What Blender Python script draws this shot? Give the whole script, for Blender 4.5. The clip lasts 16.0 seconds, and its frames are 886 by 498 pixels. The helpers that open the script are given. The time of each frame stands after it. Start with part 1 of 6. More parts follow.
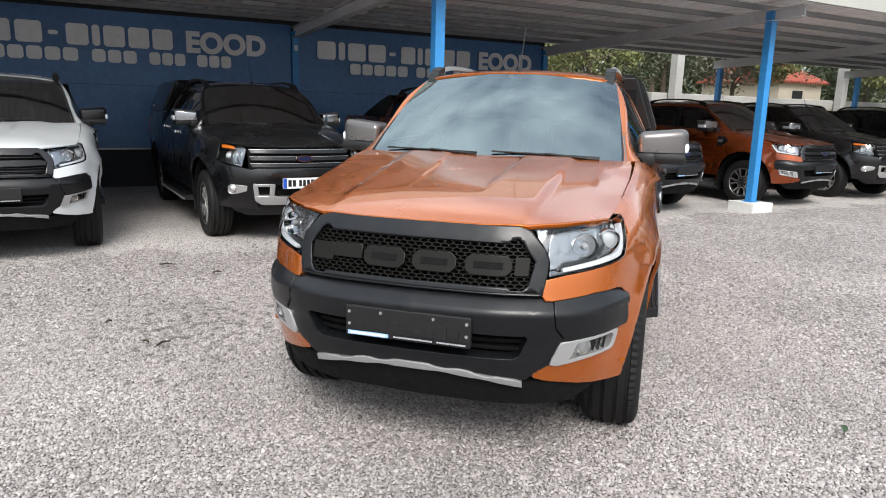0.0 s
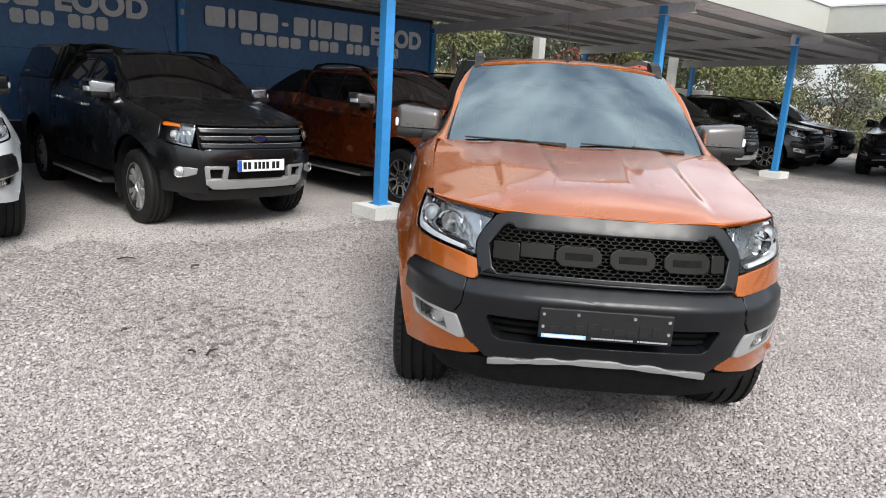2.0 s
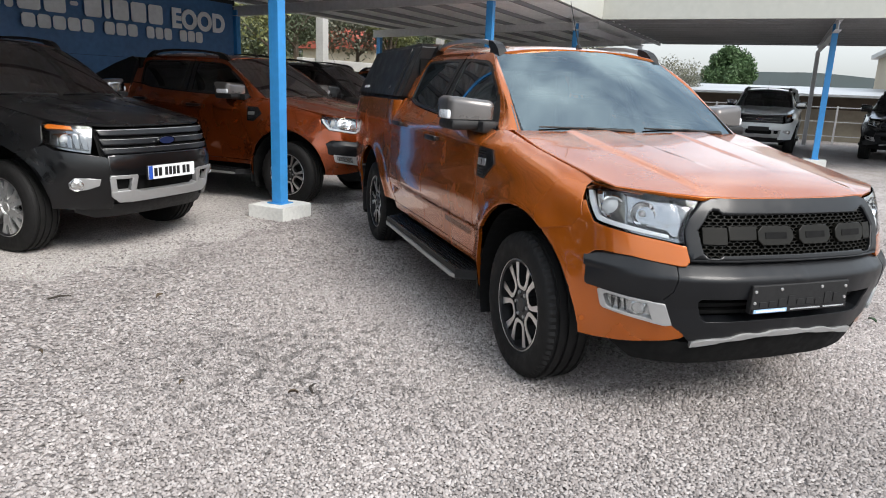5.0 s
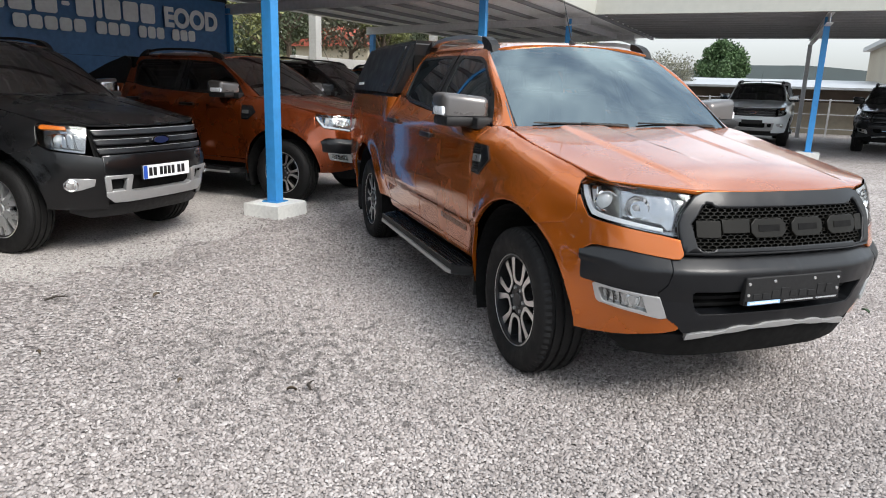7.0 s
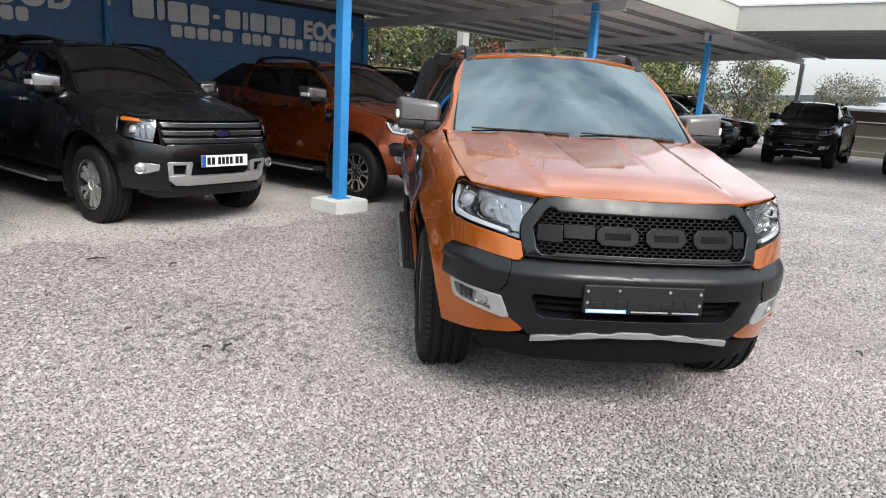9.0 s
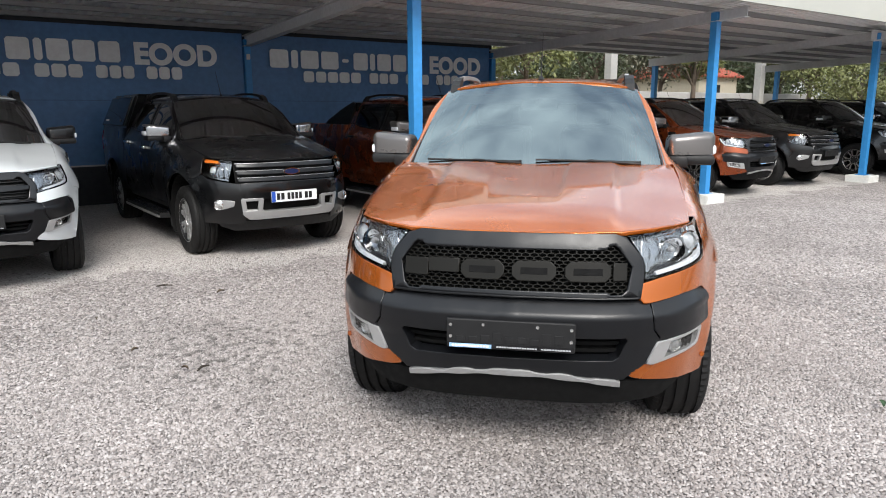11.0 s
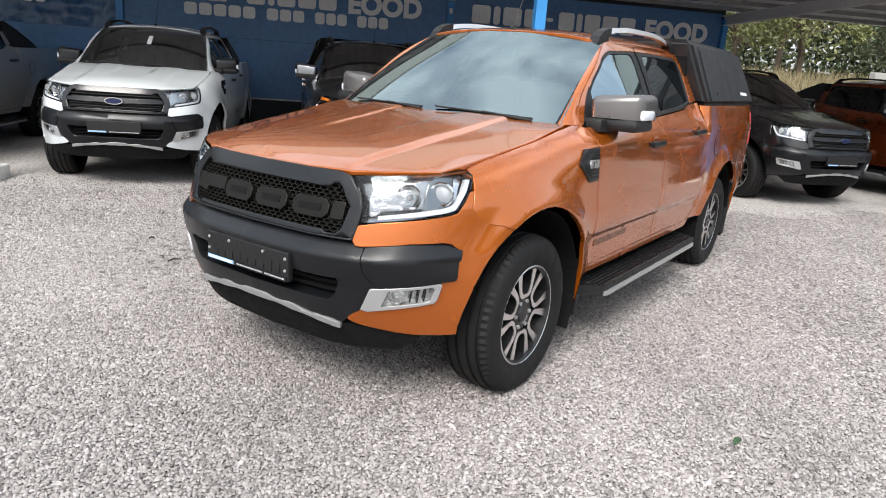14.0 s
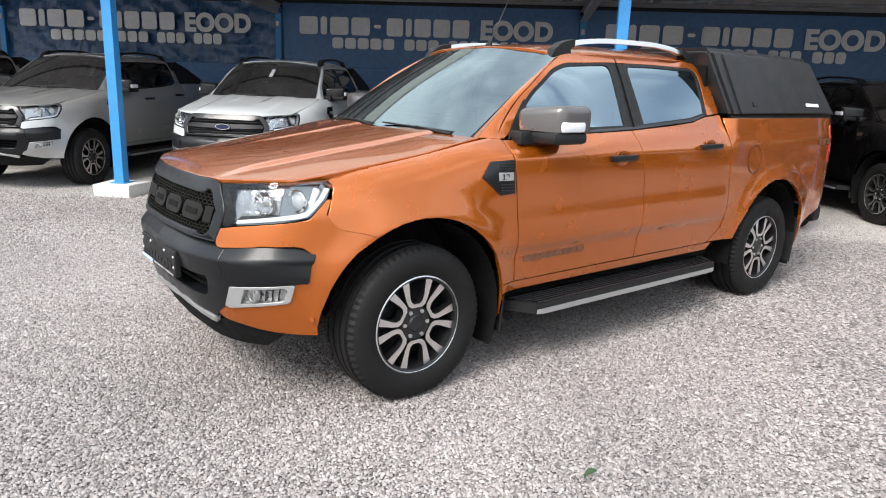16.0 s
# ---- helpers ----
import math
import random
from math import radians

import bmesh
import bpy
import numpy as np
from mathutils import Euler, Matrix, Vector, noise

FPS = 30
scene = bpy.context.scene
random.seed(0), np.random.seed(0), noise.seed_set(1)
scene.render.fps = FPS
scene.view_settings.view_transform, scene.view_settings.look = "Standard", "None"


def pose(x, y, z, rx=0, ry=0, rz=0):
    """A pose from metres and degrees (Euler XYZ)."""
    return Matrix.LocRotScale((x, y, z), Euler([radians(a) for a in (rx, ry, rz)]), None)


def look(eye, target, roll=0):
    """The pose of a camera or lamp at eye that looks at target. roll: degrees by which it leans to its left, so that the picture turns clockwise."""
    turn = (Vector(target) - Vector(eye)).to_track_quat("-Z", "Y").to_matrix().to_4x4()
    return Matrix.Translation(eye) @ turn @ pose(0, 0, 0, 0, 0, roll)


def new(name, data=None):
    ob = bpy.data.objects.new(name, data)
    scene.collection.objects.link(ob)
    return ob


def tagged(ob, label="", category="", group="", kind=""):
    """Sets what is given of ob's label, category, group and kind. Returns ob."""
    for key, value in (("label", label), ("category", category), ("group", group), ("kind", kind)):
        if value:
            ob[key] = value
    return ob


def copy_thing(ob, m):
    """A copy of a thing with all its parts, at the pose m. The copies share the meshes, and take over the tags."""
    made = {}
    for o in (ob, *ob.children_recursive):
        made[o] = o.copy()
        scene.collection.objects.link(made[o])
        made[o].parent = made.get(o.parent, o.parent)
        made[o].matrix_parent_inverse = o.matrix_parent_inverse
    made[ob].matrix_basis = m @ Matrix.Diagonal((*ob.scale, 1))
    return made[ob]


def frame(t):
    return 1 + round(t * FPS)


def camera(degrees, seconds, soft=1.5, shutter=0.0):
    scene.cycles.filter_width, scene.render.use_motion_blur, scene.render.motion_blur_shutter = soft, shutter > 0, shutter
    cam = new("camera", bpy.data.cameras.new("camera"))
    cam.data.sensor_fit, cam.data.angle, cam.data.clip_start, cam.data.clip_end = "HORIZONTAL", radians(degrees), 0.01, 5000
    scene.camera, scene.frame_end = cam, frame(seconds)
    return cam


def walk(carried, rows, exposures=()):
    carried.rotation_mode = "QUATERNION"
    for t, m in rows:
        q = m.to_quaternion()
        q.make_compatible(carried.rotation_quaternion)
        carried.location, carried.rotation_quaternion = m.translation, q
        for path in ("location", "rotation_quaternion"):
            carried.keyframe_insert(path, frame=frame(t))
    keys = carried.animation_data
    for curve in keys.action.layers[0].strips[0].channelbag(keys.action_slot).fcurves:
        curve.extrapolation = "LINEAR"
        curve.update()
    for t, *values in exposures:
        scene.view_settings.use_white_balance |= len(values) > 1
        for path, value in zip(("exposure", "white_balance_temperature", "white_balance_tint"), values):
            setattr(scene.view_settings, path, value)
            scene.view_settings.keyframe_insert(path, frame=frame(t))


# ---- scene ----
cam = camera(66.1, 16.0, soft=1.0)
PATH = [
    (0, (0.493, 0.316, 1.493), (1.428, 2.037, 1.09), 1.5),
    (0.5, (0.155, 0.5, 1.514), (1.2, 2.164, 1.144), 2.1),
    (1, (-0.136, 0.699, 1.521), (0.992, 2.287, 1.069), 1.1),
    (1.5, (-0.383, 0.916, 1.501), (0.842, 2.435, 1.062), 3.2),
    (2, (-0.617, 1.237, 1.517), (0.716, 2.656, 1.062), 3.5),
    (2.5, (-0.814, 1.523, 1.473), (0.587, 2.876, 1.02), 4.2),
    (3, (-1.012, 1.822, 1.474), (0.476, 3.061, 0.971), 3.8),
    (3.5, (-1.203, 2.153, 1.426), (0.364, 3.288, 0.921), 2.7),
    (4, (-1.37, 2.479, 1.448), (0.296, 3.48, 0.977), 4.4),
    (4.5, (-1.566, 2.704, 1.468), (0.163, 3.589, 0.991), 3.4),
    (6.8, (-1.617, 2.941, 1.47), (0.167, 3.726, 1.021), 1.1),
    (7, (-1.609, 2.822, 1.47), (0.152, 3.643, 0.995), 1.7),
    (7.5, (-1.536, 2.561, 1.505), (0.172, 3.481, 1.02), 0.1),
    (8, (-1.339, 2.277, 1.469), (0.331, 3.286, 1.031), 1.7),
    (8.5, (-1.198, 1.926, 1.468), (0.44, 2.982, 1.017), 1.0),
    (8.7, (-1.164, 1.766, 1.465), (0.422, 2.894, 1.007), 1.8),
    (10.8, (-0.22, 0.693, 1.538), (0.934, 2.276, 1.135), 1.8),
    (11, (-0.118, 0.619, 1.544), (0.994, 2.234, 1.147), -0.3),
    (11.5, (0.228, 0.453, 1.496), (1.15, 2.188, 1.123), 2.2),
    (12, (0.526, 0.271, 1.478), (1.292, 2.07, 1.059), 0.3),
    (12.5, (0.847, 0.108, 1.509), (1.551, 1.914, 1.016), 0.8),
    (13, (1.199, -0.024, 1.492), (1.782, 1.833, 1.033), 2.0),
    (13.5, (1.546, -0.129, 1.485), (2.05, 1.744, 0.994), 1.2),
    (14, (1.898, -0.252, 1.475), (2.262, 1.647, 0.963), 4.1),
    (14.5, (2.227, -0.346, 1.482), (2.467, 1.587, 1.028), 3.3),
    (15, (2.589, -0.418, 1.488), (2.608, 1.529, 1.033), 3.2),
    (15.3, (2.848, -0.478, 1.476), (2.782, 1.469, 1.024), 2.5),
    (15.5, (2.979, -0.452, 1.465), (2.864, 1.486, 0.985), 4.2),
    (16, (3.323, -0.388, 1.498), (3.111, 1.544, 1.027), 2.1),
]
EXPOSURE = [(0.0, 1.05), (8.5, 1.05), (12.0, 1.09), (13.5, 1.12), (16.0, 1.17)]
walk(cam, [(t, look(eye, target, roll)) for t, eye, target, roll in PATH], EXPOSURE)

# ---------------------------------------------------------------- world and light
SUN_EL, SUN_AZ = 44.0, 205.0
world = bpy.data.worlds.new("sky")
scene.world = world
world.use_nodes = True
wn, wl = world.node_tree.nodes, world.node_tree.links
wn.clear()
w_out = wn.new("ShaderNodeOutputWorld")
w_bg = wn.new("ShaderNodeBackground")
w_sky = wn.new("ShaderNodeTexSky")
w_sky.sky_type = "NISHITA"
w_sky.sun_disc = False
w_sky.sun_elevation = radians(SUN_EL)
w_sky.sun_rotation = radians(SUN_AZ)
w_sky.air_density, w_sky.dust_density = 1.0, 2.5
w_co = wn.new("ShaderNodeTexCoord")
w_map = wn.new("ShaderNodeMapping")
w_map.inputs["Scale"].default_value = (1.0, 1.0, 1.3)
w_noise = wn.new("ShaderNodeTexNoise")
w_noise.inputs["Scale"].default_value = 3.0
w_noise.inputs["Detail"].default_value = 3.5
w_noise.inputs["Roughness"].default_value = 0.55
w_ramp = wn.new("ShaderNodeValToRGB")
w_ramp.color_ramp.elements[0].position, w_ramp.color_ramp.elements[0].color = 0.36, (0.26, 0.26, 0.26, 1)
w_ramp.color_ramp.elements[1].position, w_ramp.color_ramp.elements[1].color = 0.62, (1, 1, 1, 1)
w_mix = wn.new("ShaderNodeMix")
w_mix.data_type = "RGBA"
CLOUD = (7.4, 8.0, 8.5, 1)
w_mix.inputs["B"].default_value = CLOUD
wl.new(w_co.outputs["Generated"], w_map.inputs["Vector"])
wl.new(w_map.outputs["Vector"], w_noise.inputs["Vector"])
wl.new(w_noise.outputs["Fac"], w_ramp.inputs["Fac"])
w_sep, w_hz, w_max = wn.new("ShaderNodeSeparateXYZ"), wn.new("ShaderNodeMapRange"), wn.new("ShaderNodeMath")
w_hz.inputs["From Min"].default_value, w_hz.inputs["From Max"].default_value = 0.05, 0.40
w_hz.inputs["To Min"].default_value, w_hz.inputs["To Max"].default_value = 1.0, 0.0
w_max.operation = "MAXIMUM"
wl.new(w_co.outputs["Generated"], w_sep.inputs[0])
wl.new(w_sep.outputs["Z"], w_hz.inputs["Value"])
wl.new(w_ramp.outputs["Color"], w_max.inputs[0])
wl.new(w_hz.outputs["Result"], w_max.inputs[1])
wl.new(w_max.outputs[0], w_mix.inputs["Factor"])
w_low, w_hz2 = wn.new("ShaderNodeMix"), wn.new("ShaderNodeMapRange")
w_low.data_type = "RGBA"
w_low.inputs["A"].default_value = (2.95, 3.10, 3.08, 1)
w_hz2.inputs["From Min"].default_value, w_hz2.inputs["From Max"].default_value = 0.03, 0.24
wl.new(w_sep.outputs["Z"], w_hz2.inputs["Value"])
wl.new(w_hz2.outputs["Result"], w_low.inputs["Factor"])
wl.new(w_mix.outputs["Result"], w_low.inputs["B"])
wl.new(w_sky.outputs["Color"], w_mix.inputs["A"])
wl.new(w_low.outputs["Result"], w_bg.inputs["Color"])
w_bg.inputs["Strength"].default_value = 0.112
wl.new(w_bg.outputs["Background"], w_out.inputs["Surface"])

sun_data = bpy.data.lights.new("sun", "SUN")
sun_data.energy, sun_data.angle, sun_data.color = 1.80, radians(26), (1.0, 0.97, 0.93)
sun = new("sun", sun_data)
sun_dir = Vector((math.sin(radians(SUN_AZ)) * math.cos(radians(SUN_EL)), math.cos(radians(SUN_AZ)) * math.cos(radians(SUN_EL)), math.sin(radians(SUN_EL))))
sun.matrix_basis = look(sun_dir * 60, (0, 0, 0))


# ---------------------------------------------------------------- materials
def mat(name, color, rough=0.5, metal=0.0, coat=0.0, vary=0.12, scale=6.0, bump=0.0, bump_scale=60.0, per_object=0.0, trans=0.0, emit=None, spec=0.5):
    """A principled surface whose colour and roughness vary at two scales, with fine relief."""
    m = bpy.data.materials.new(name)
    m.use_nodes = True
    n, l = m.node_tree.nodes, m.node_tree.links
    p = n["Principled BSDF"]
    p.inputs["Base Color"].default_value = (*color, 1)
    p.inputs["Roughness"].default_value = rough
    p.inputs["Metallic"].default_value = metal
    p.inputs["Coat Weight"].default_value = coat
    p.inputs["Coat Roughness"].default_value = 0.10
    p.inputs["Specular IOR Level"].default_value = spec
    p.inputs["Transmission Weight"].default_value = trans
    if emit:
        p.inputs["Emission Color"].default_value = (*emit[0], 1)
        p.inputs["Emission Strength"].default_value = emit[1]
    if vary > 0:
        co = n.new("ShaderNodeTexCoord")
        big, small = n.new("ShaderNodeTexNoise"), n.new("ShaderNodeTexNoise")
        for tex, s in ((big, scale * 0.25), (small, scale * 4)):
            tex.inputs["Scale"].default_value = s
            tex.inputs["Detail"].default_value = 5
            l.new(co.outputs["Object"], tex.inputs["Vector"])
        add = n.new("ShaderNodeMath")
        add.operation = "ADD"
        l.new(big.outputs["Fac"], add.inputs[0])
        l.new(small.outputs["Fac"], add.inputs[1])
        rng = n.new("ShaderNodeMapRange")
        rng.inputs["From Min"].default_value, rng.inputs["From Max"].default_value = 0.6, 1.4
        rng.inputs["To Min"].default_value, rng.inputs["To Max"].default_value = 1 - vary, 1 + vary
        l.new(add.outputs[0], rng.inputs["Value"])
        value = rng.outputs["Result"]
        if per_object > 0:
            info = n.new("ShaderNodeObjectInfo")
            r2 = n.new("ShaderNodeMapRange")
            r2.inputs["To Min"].default_value, r2.inputs["To Max"].default_value = 1 - per_object, 1 + per_object
            l.new(info.outputs["Random"], r2.inputs["Value"])
            mul = n.new("ShaderNodeMath")
            mul.operation = "MULTIPLY"
            l.new(value, mul.inputs[0])
            l.new(r2.outputs["Result"], mul.inputs[1])
            value = mul.outputs[0]
        hue = n.new("ShaderNodeHueSaturation")
        hue.inputs["Color"].default_value = (*color, 1)
        l.new(value, hue.inputs["Value"])
        l.new(hue.outputs["Color"], p.inputs["Base Color"])
        r3 = n.new("ShaderNodeMapRange")
        r3.inputs["From Min"].default_value, r3.inputs["From Max"].default_value = 0.35, 0.65
        r3.inputs["To Min"].default_value, r3.inputs["To Max"].default_value = rough * 0.85, min(1, rough * 1.15)
        l.new(small.outputs["Fac"], r3.inputs["Value"])
        l.new(r3.outputs["Result"], p.inputs["Roughness"])
    if bump > 0:
        co2, bt, bp = n.new("ShaderNodeTexCoord"), n.new("ShaderNodeTexNoise"), n.new("ShaderNodeBump")
        bt.inputs["Scale"].default_value = bump_scale
        bt.inputs["Detail"].default_value = 4
        bp.inputs["Strength"].default_value = bump
        bp.inputs["Distance"].default_value = 0.01
        l.new(co2.outputs["Object"], bt.inputs["Vector"])
        l.new(bt.outputs["Fac"], bp.inputs["Height"])
        l.new(bp.outputs["Normal"], p.inputs["Normal"])
    return m


def paint(name, color, metal=0.35, rough=0.32):
    m = mat(name, color, rough, metal, coat=1.0, vary=0.03, scale=0.8)
    m.node_tree.nodes["Principled BSDF"].inputs["Coat Roughness"].default_value = 0.05
    return m


ORANGE = paint("paint_orange", (0.47, 0.110, 0.006), 0.62, 0.25)
# same orange, darkened for the pickups that stand in the canopy's shade
ORANGE_SHADE = paint("paint_orange_shaded", (0.30, 0.058, 0.010), 0.80, 0.27)
WHITE_P = paint("paint_white", (0.64, 0.67, 0.68), 0.0, 0.35)
BLACK_P = mat("paint_black", (0.0035, 0.0037, 0.0042), 0.3, 0.0, coat=0.8, vary=0.035, scale=1.0, spec=0.2)
SILVER_P = paint("paint_silver", (0.46, 0.46, 0.45), 0.6, 0.35)
GREY_P = paint("paint_grey", (0.022, 0.023, 0.025), 0.3, 0.3)
DARK_PAINT = mat("dark_grey_paint", (0.007, 0.0076, 0.0090), 0.33, 0.0, coat=0.06, vary=0.08, scale=5, spec=0.34)
BLACK_PL = mat("black_plastic", (0.009, 0.009, 0.0095), 0.55, vary=0.15, scale=8, bump=0.05, bump_scale=300, spec=0.35)
BLACK_GL = mat("gloss_black_trim", (0.008, 0.008, 0.009), 0.22, vary=0.1)
CAVITY = mat("matt_black_lining", (0.006, 0.006, 0.006), 0.9, vary=0.2, spec=0.15)
CANOPY_M = mat("satin_black_hardtop", (0.012, 0.0125, 0.0135), 0.46, vary=0.08, scale=2, bump=0.03, bump_scale=500)
RUBBER = mat("tyre_rubber", (0.010, 0.0098, 0.0098), 0.66, vary=0.25, scale=5, bump=0.12, bump_scale=120, spec=0.22)
ALLOY = mat("machined_alloy", (0.78, 0.77, 0.76), 0.33, 1.0, vary=0.05, scale=10)
ALLOY_DK = mat("dark_alloy", (0.035, 0.035, 0.037), 0.35, 0.6, vary=0.1, scale=8)
BLACK_CAP = mat("gloss_black_mirror_cap", (0.010, 0.010, 0.011), 0.2, vary=0.05, scale=2)
# chrome darkened to stand in for the dark surroundings it mirrors
MIRROR_OLD = mat("darkened_chrome", (0.36, 0.36, 0.37), 0.14, 1.0, vary=0.03, scale=2)
MIRROR_CAP = mat("satin_grey_mirror_cap", (0.165, 0.155, 0.150), 0.30, 0.7, vary=0.03, scale=1.5)
WHEEL_BRIGHT = mat("polished_wheel", (0.66, 0.66, 0.66), 0.32, 0.75, vary=0.08, scale=12)
CHROME = mat("chrome", (0.80, 0.80, 0.80), 0.08, 1.0, vary=0.02)
SATIN = mat("satin_silver_plastic", (0.40, 0.40, 0.40), 0.38, 0.55, vary=0.06, scale=8)
LAMP_WHITE = mat("white_lamp_bar", (0.70, 0.72, 0.75), 0.25, vary=0.03)
AMBER = mat("amber_lens", (0.75, 0.20, 0.02), 0.15, vary=0.06, coat=0.6)
RED_LENS = mat("red_lamp_lens", (0.35, 0.012, 0.012), 0.12, vary=0.06, coat=0.8)
SEAT = mat("dark_seat_leather", (0.050, 0.050, 0.052), 0.6, vary=0.2, scale=10)
WRITE_W = mat("white_print", (0.78, 0.79, 0.80), 0.6, vary=0.05)
PRINT_DIM = mat("small_grey_print", (0.36, 0.37, 0.38), 0.6, vary=0.05)
BLUE_BADGE = mat("blue_enamel", (0.008, 0.014, 0.050), 0.35, vary=0.05)
PLATE_BLUE = mat("plate_blue", (0.02, 0.08, 0.42), 0.4, vary=0.05)
PLATE_STRIP = mat("pale_blue_strip", (0.28, 0.45, 0.66), 0.4, vary=0.08, scale=30)
BLUE_PAINT = mat("blue_steel_paint", (0.035, 0.24, 0.56), 0.42, vary=0.14, scale=4, bump=0.06, bump_scale=60)
WALL_BLUE = mat("dark_blue_tarpaulin", (0.062, 0.168, 0.365), 0.42, vary=0.22, scale=2.5, bump=0.35, bump_scale=2.2)
WALL_BASE = mat("dark_render_plinth", (0.02, 0.024, 0.03), 0.8, vary=0.25, scale=3)
TARP = mat("glossy_blue_tarpaulin", (0.036, 0.098, 0.225), 0.30, vary=0.2, scale=2.5, coat=0.15, spec=0.5)
LETTER = mat("grey_white_lettering", (0.85, 0.86, 0.87), 0.55, vary=0.10, scale=4)
ROOF_UNDER = mat("galvanised_sheet", (0.92, 0.92, 0.92), 0.5, 0.0, vary=0.10, scale=3)
# darker copy of the roof sheet: shade under the second canopy put into its colour
ROOF_DARK = mat("darkened_roof_sheet", (0.42, 0.42, 0.43), 0.5, 0.2, vary=0.2, scale=2)
BEAM_M = mat("grey_steel_beam", (0.60, 0.60, 0.61), 0.55, 0.0, vary=0.16, scale=4)
PURLIN_M = mat("dark_grey_purlin", (0.25, 0.25, 0.255), 0.55, vary=0.16, scale=4)
FASCIA_M = mat("cream_white_sheet", (0.41, 0.41, 0.37), 0.5, vary=0.07, scale=2)
CONCRETE = mat("whitewashed_concrete", (0.66, 0.66, 0.63), 0.85, vary=0.16, scale=7, bump=0.5, bump_scale=40)
CONC_GREY = mat("grey_concrete", (0.36, 0.35, 0.33), 0.9, vary=0.2, scale=5, bump=0.5, bump_scale=30)


def glass_mat(name, tint, ior=1.5, rough=0.0, gloss=(1, 1, 1)):
    m = bpy.data.materials.new(name)
    m.use_nodes = True
    n, l = m.node_tree.nodes, m.node_tree.links
    n.clear()
    out, mix = n.new("ShaderNodeOutputMaterial"), n.new("ShaderNodeMixShader")
    tr, gl, fr = n.new("ShaderNodeBsdfTransparent"), n.new("ShaderNodeBsdfGlossy"), n.new("ShaderNodeFresnel")
    tr.inputs["Color"].default_value = (*tint, 1)
    gl.inputs["Roughness"].default_value = rough
    gl.inputs["Color"].default_value = (*gloss, 1)
    fr.inputs["IOR"].default_value = ior
    l.new(fr.outputs[0], mix.inputs[0])
    l.new(tr.outputs[0], mix.inputs[1])
    l.new(gl.outputs[0], mix.inputs[2])
    l.new(mix.outputs[0], out.inputs["Surface"])
    return m


# gloss tint stands in for blue sky; ROW copies duller, for canopy shade
GLASS = glass_mat("windscreen_glass", (0.26, 0.34, 0.38), 3.1, gloss=(0.80, 0.96, 1.0))
GLASS_ROW = glass_mat("shaded_windscreen_glass", (0.34, 0.39, 0.40), 2.25)
TINT = glass_mat("reflective_tinted_glass", (0.07, 0.09, 0.11), 4.0, gloss=(0.72, 0.90, 1.0))
TINT_ROW = glass_mat("tinted_glass", (0.06, 0.07, 0.08), 1.6)
CLEAR = glass_mat("clear_lens", (0.90, 0.92, 0.94), 1.45)



# ---------------------------------------------------------------- mesh helpers
def mesh_ob(name, verts, faces, material, parent=None, label="", smooth=False, normals=None):
    me = bpy.data.meshes.new(name)
    me.from_pydata([tuple(v) for v in verts], [], [tuple(f) for f in faces])
    mats = material if isinstance(material, (list, tuple)) else [material]
    for mm in mats:
        me.materials.append(mm)
    if smooth:
        me.polygons.foreach_set("use_smooth", [True] * len(me.polygons))
    if normals is not None:
        me.normals_split_custom_set_from_vertices(normals)
    me.update()
    ob = new(name, me)
    if parent:
        ob.parent = parent
    if label:
        ob["label"] = label
    return ob


def part(name, bm, material, parent, label="", smooth=False):
    me = bpy.data.meshes.new(name)
    bmesh.ops.recalc_face_normals(bm, faces=bm.faces[:])
    bm.to_mesh(me)
    bm.free()
    me.materials.append(material)
    if smooth:
        me.polygons.foreach_set("use_smooth", [True] * len(me.polygons))
        me.set_sharp_from_angle(angle=radians(30))
    ob = new(name, me)
    if parent:
        ob.parent = parent
    if label:
        ob["label"] = label
    return ob


def box(bm, x0, x1, y0, y1, z0, z1, bev=0.0, m=None):
    """Adds a box, its edges rounded by bev, turned by m."""
    made = bmesh.ops.create_cube(bm, size=1, matrix=Matrix.Translation(((x0 + x1) / 2, (y0 + y1) / 2, (z0 + z1) / 2)) @ Matrix.Diagonal((abs(x1 - x0), abs(y1 - y0), abs(z1 - z0), 1)))
    vs = made["verts"]
    if bev > 0:
        es = list({e for v in vs for e in v.link_edges})
        r = bmesh.ops.bevel(bm, geom=es, offset=bev, segments=2, affect="EDGES", profile=0.5)
        vs = list({v for f in r["faces"] for v in f.verts} | {v for v in vs if v.is_valid})
    if m is not None:
        bmesh.ops.transform(bm, matrix=m, verts=vs)
    return vs


def cyl(bm, p0, p1, r0, r1=None, seg=20):
    p0, p1 = Vector(p0), Vector(p1)
    d = p1 - p0
    m = Matrix.Translation((p0 + p1) / 2) @ d.to_track_quat("Z", "Y").to_matrix().to_4x4()
    return bmesh.ops.create_cone(bm, cap_ends=True, segments=seg, radius1=r0, radius2=r0 if r1 is None else r1, depth=d.length, matrix=m)["verts"]


def prism(bm, poly, z0, z1, m=None):
    """Extrudes the outline poly (x, y) from z0 to z1."""
    lo = [bm.verts.new((x, y, z0)) for x, y in poly]
    hi = [bm.verts.new((x, y, z1)) for x, y in poly]
    n = len(poly)
    bm.faces.new(hi)
    bm.faces.new(lo[::-1])
    for i in range(n):
        bm.faces.new((lo[i], lo[(i + 1) % n], hi[(i + 1) % n], hi[i]))
    if m is not None:
        bmesh.ops.transform(bm, matrix=m, verts=lo + hi)
    return lo + hi


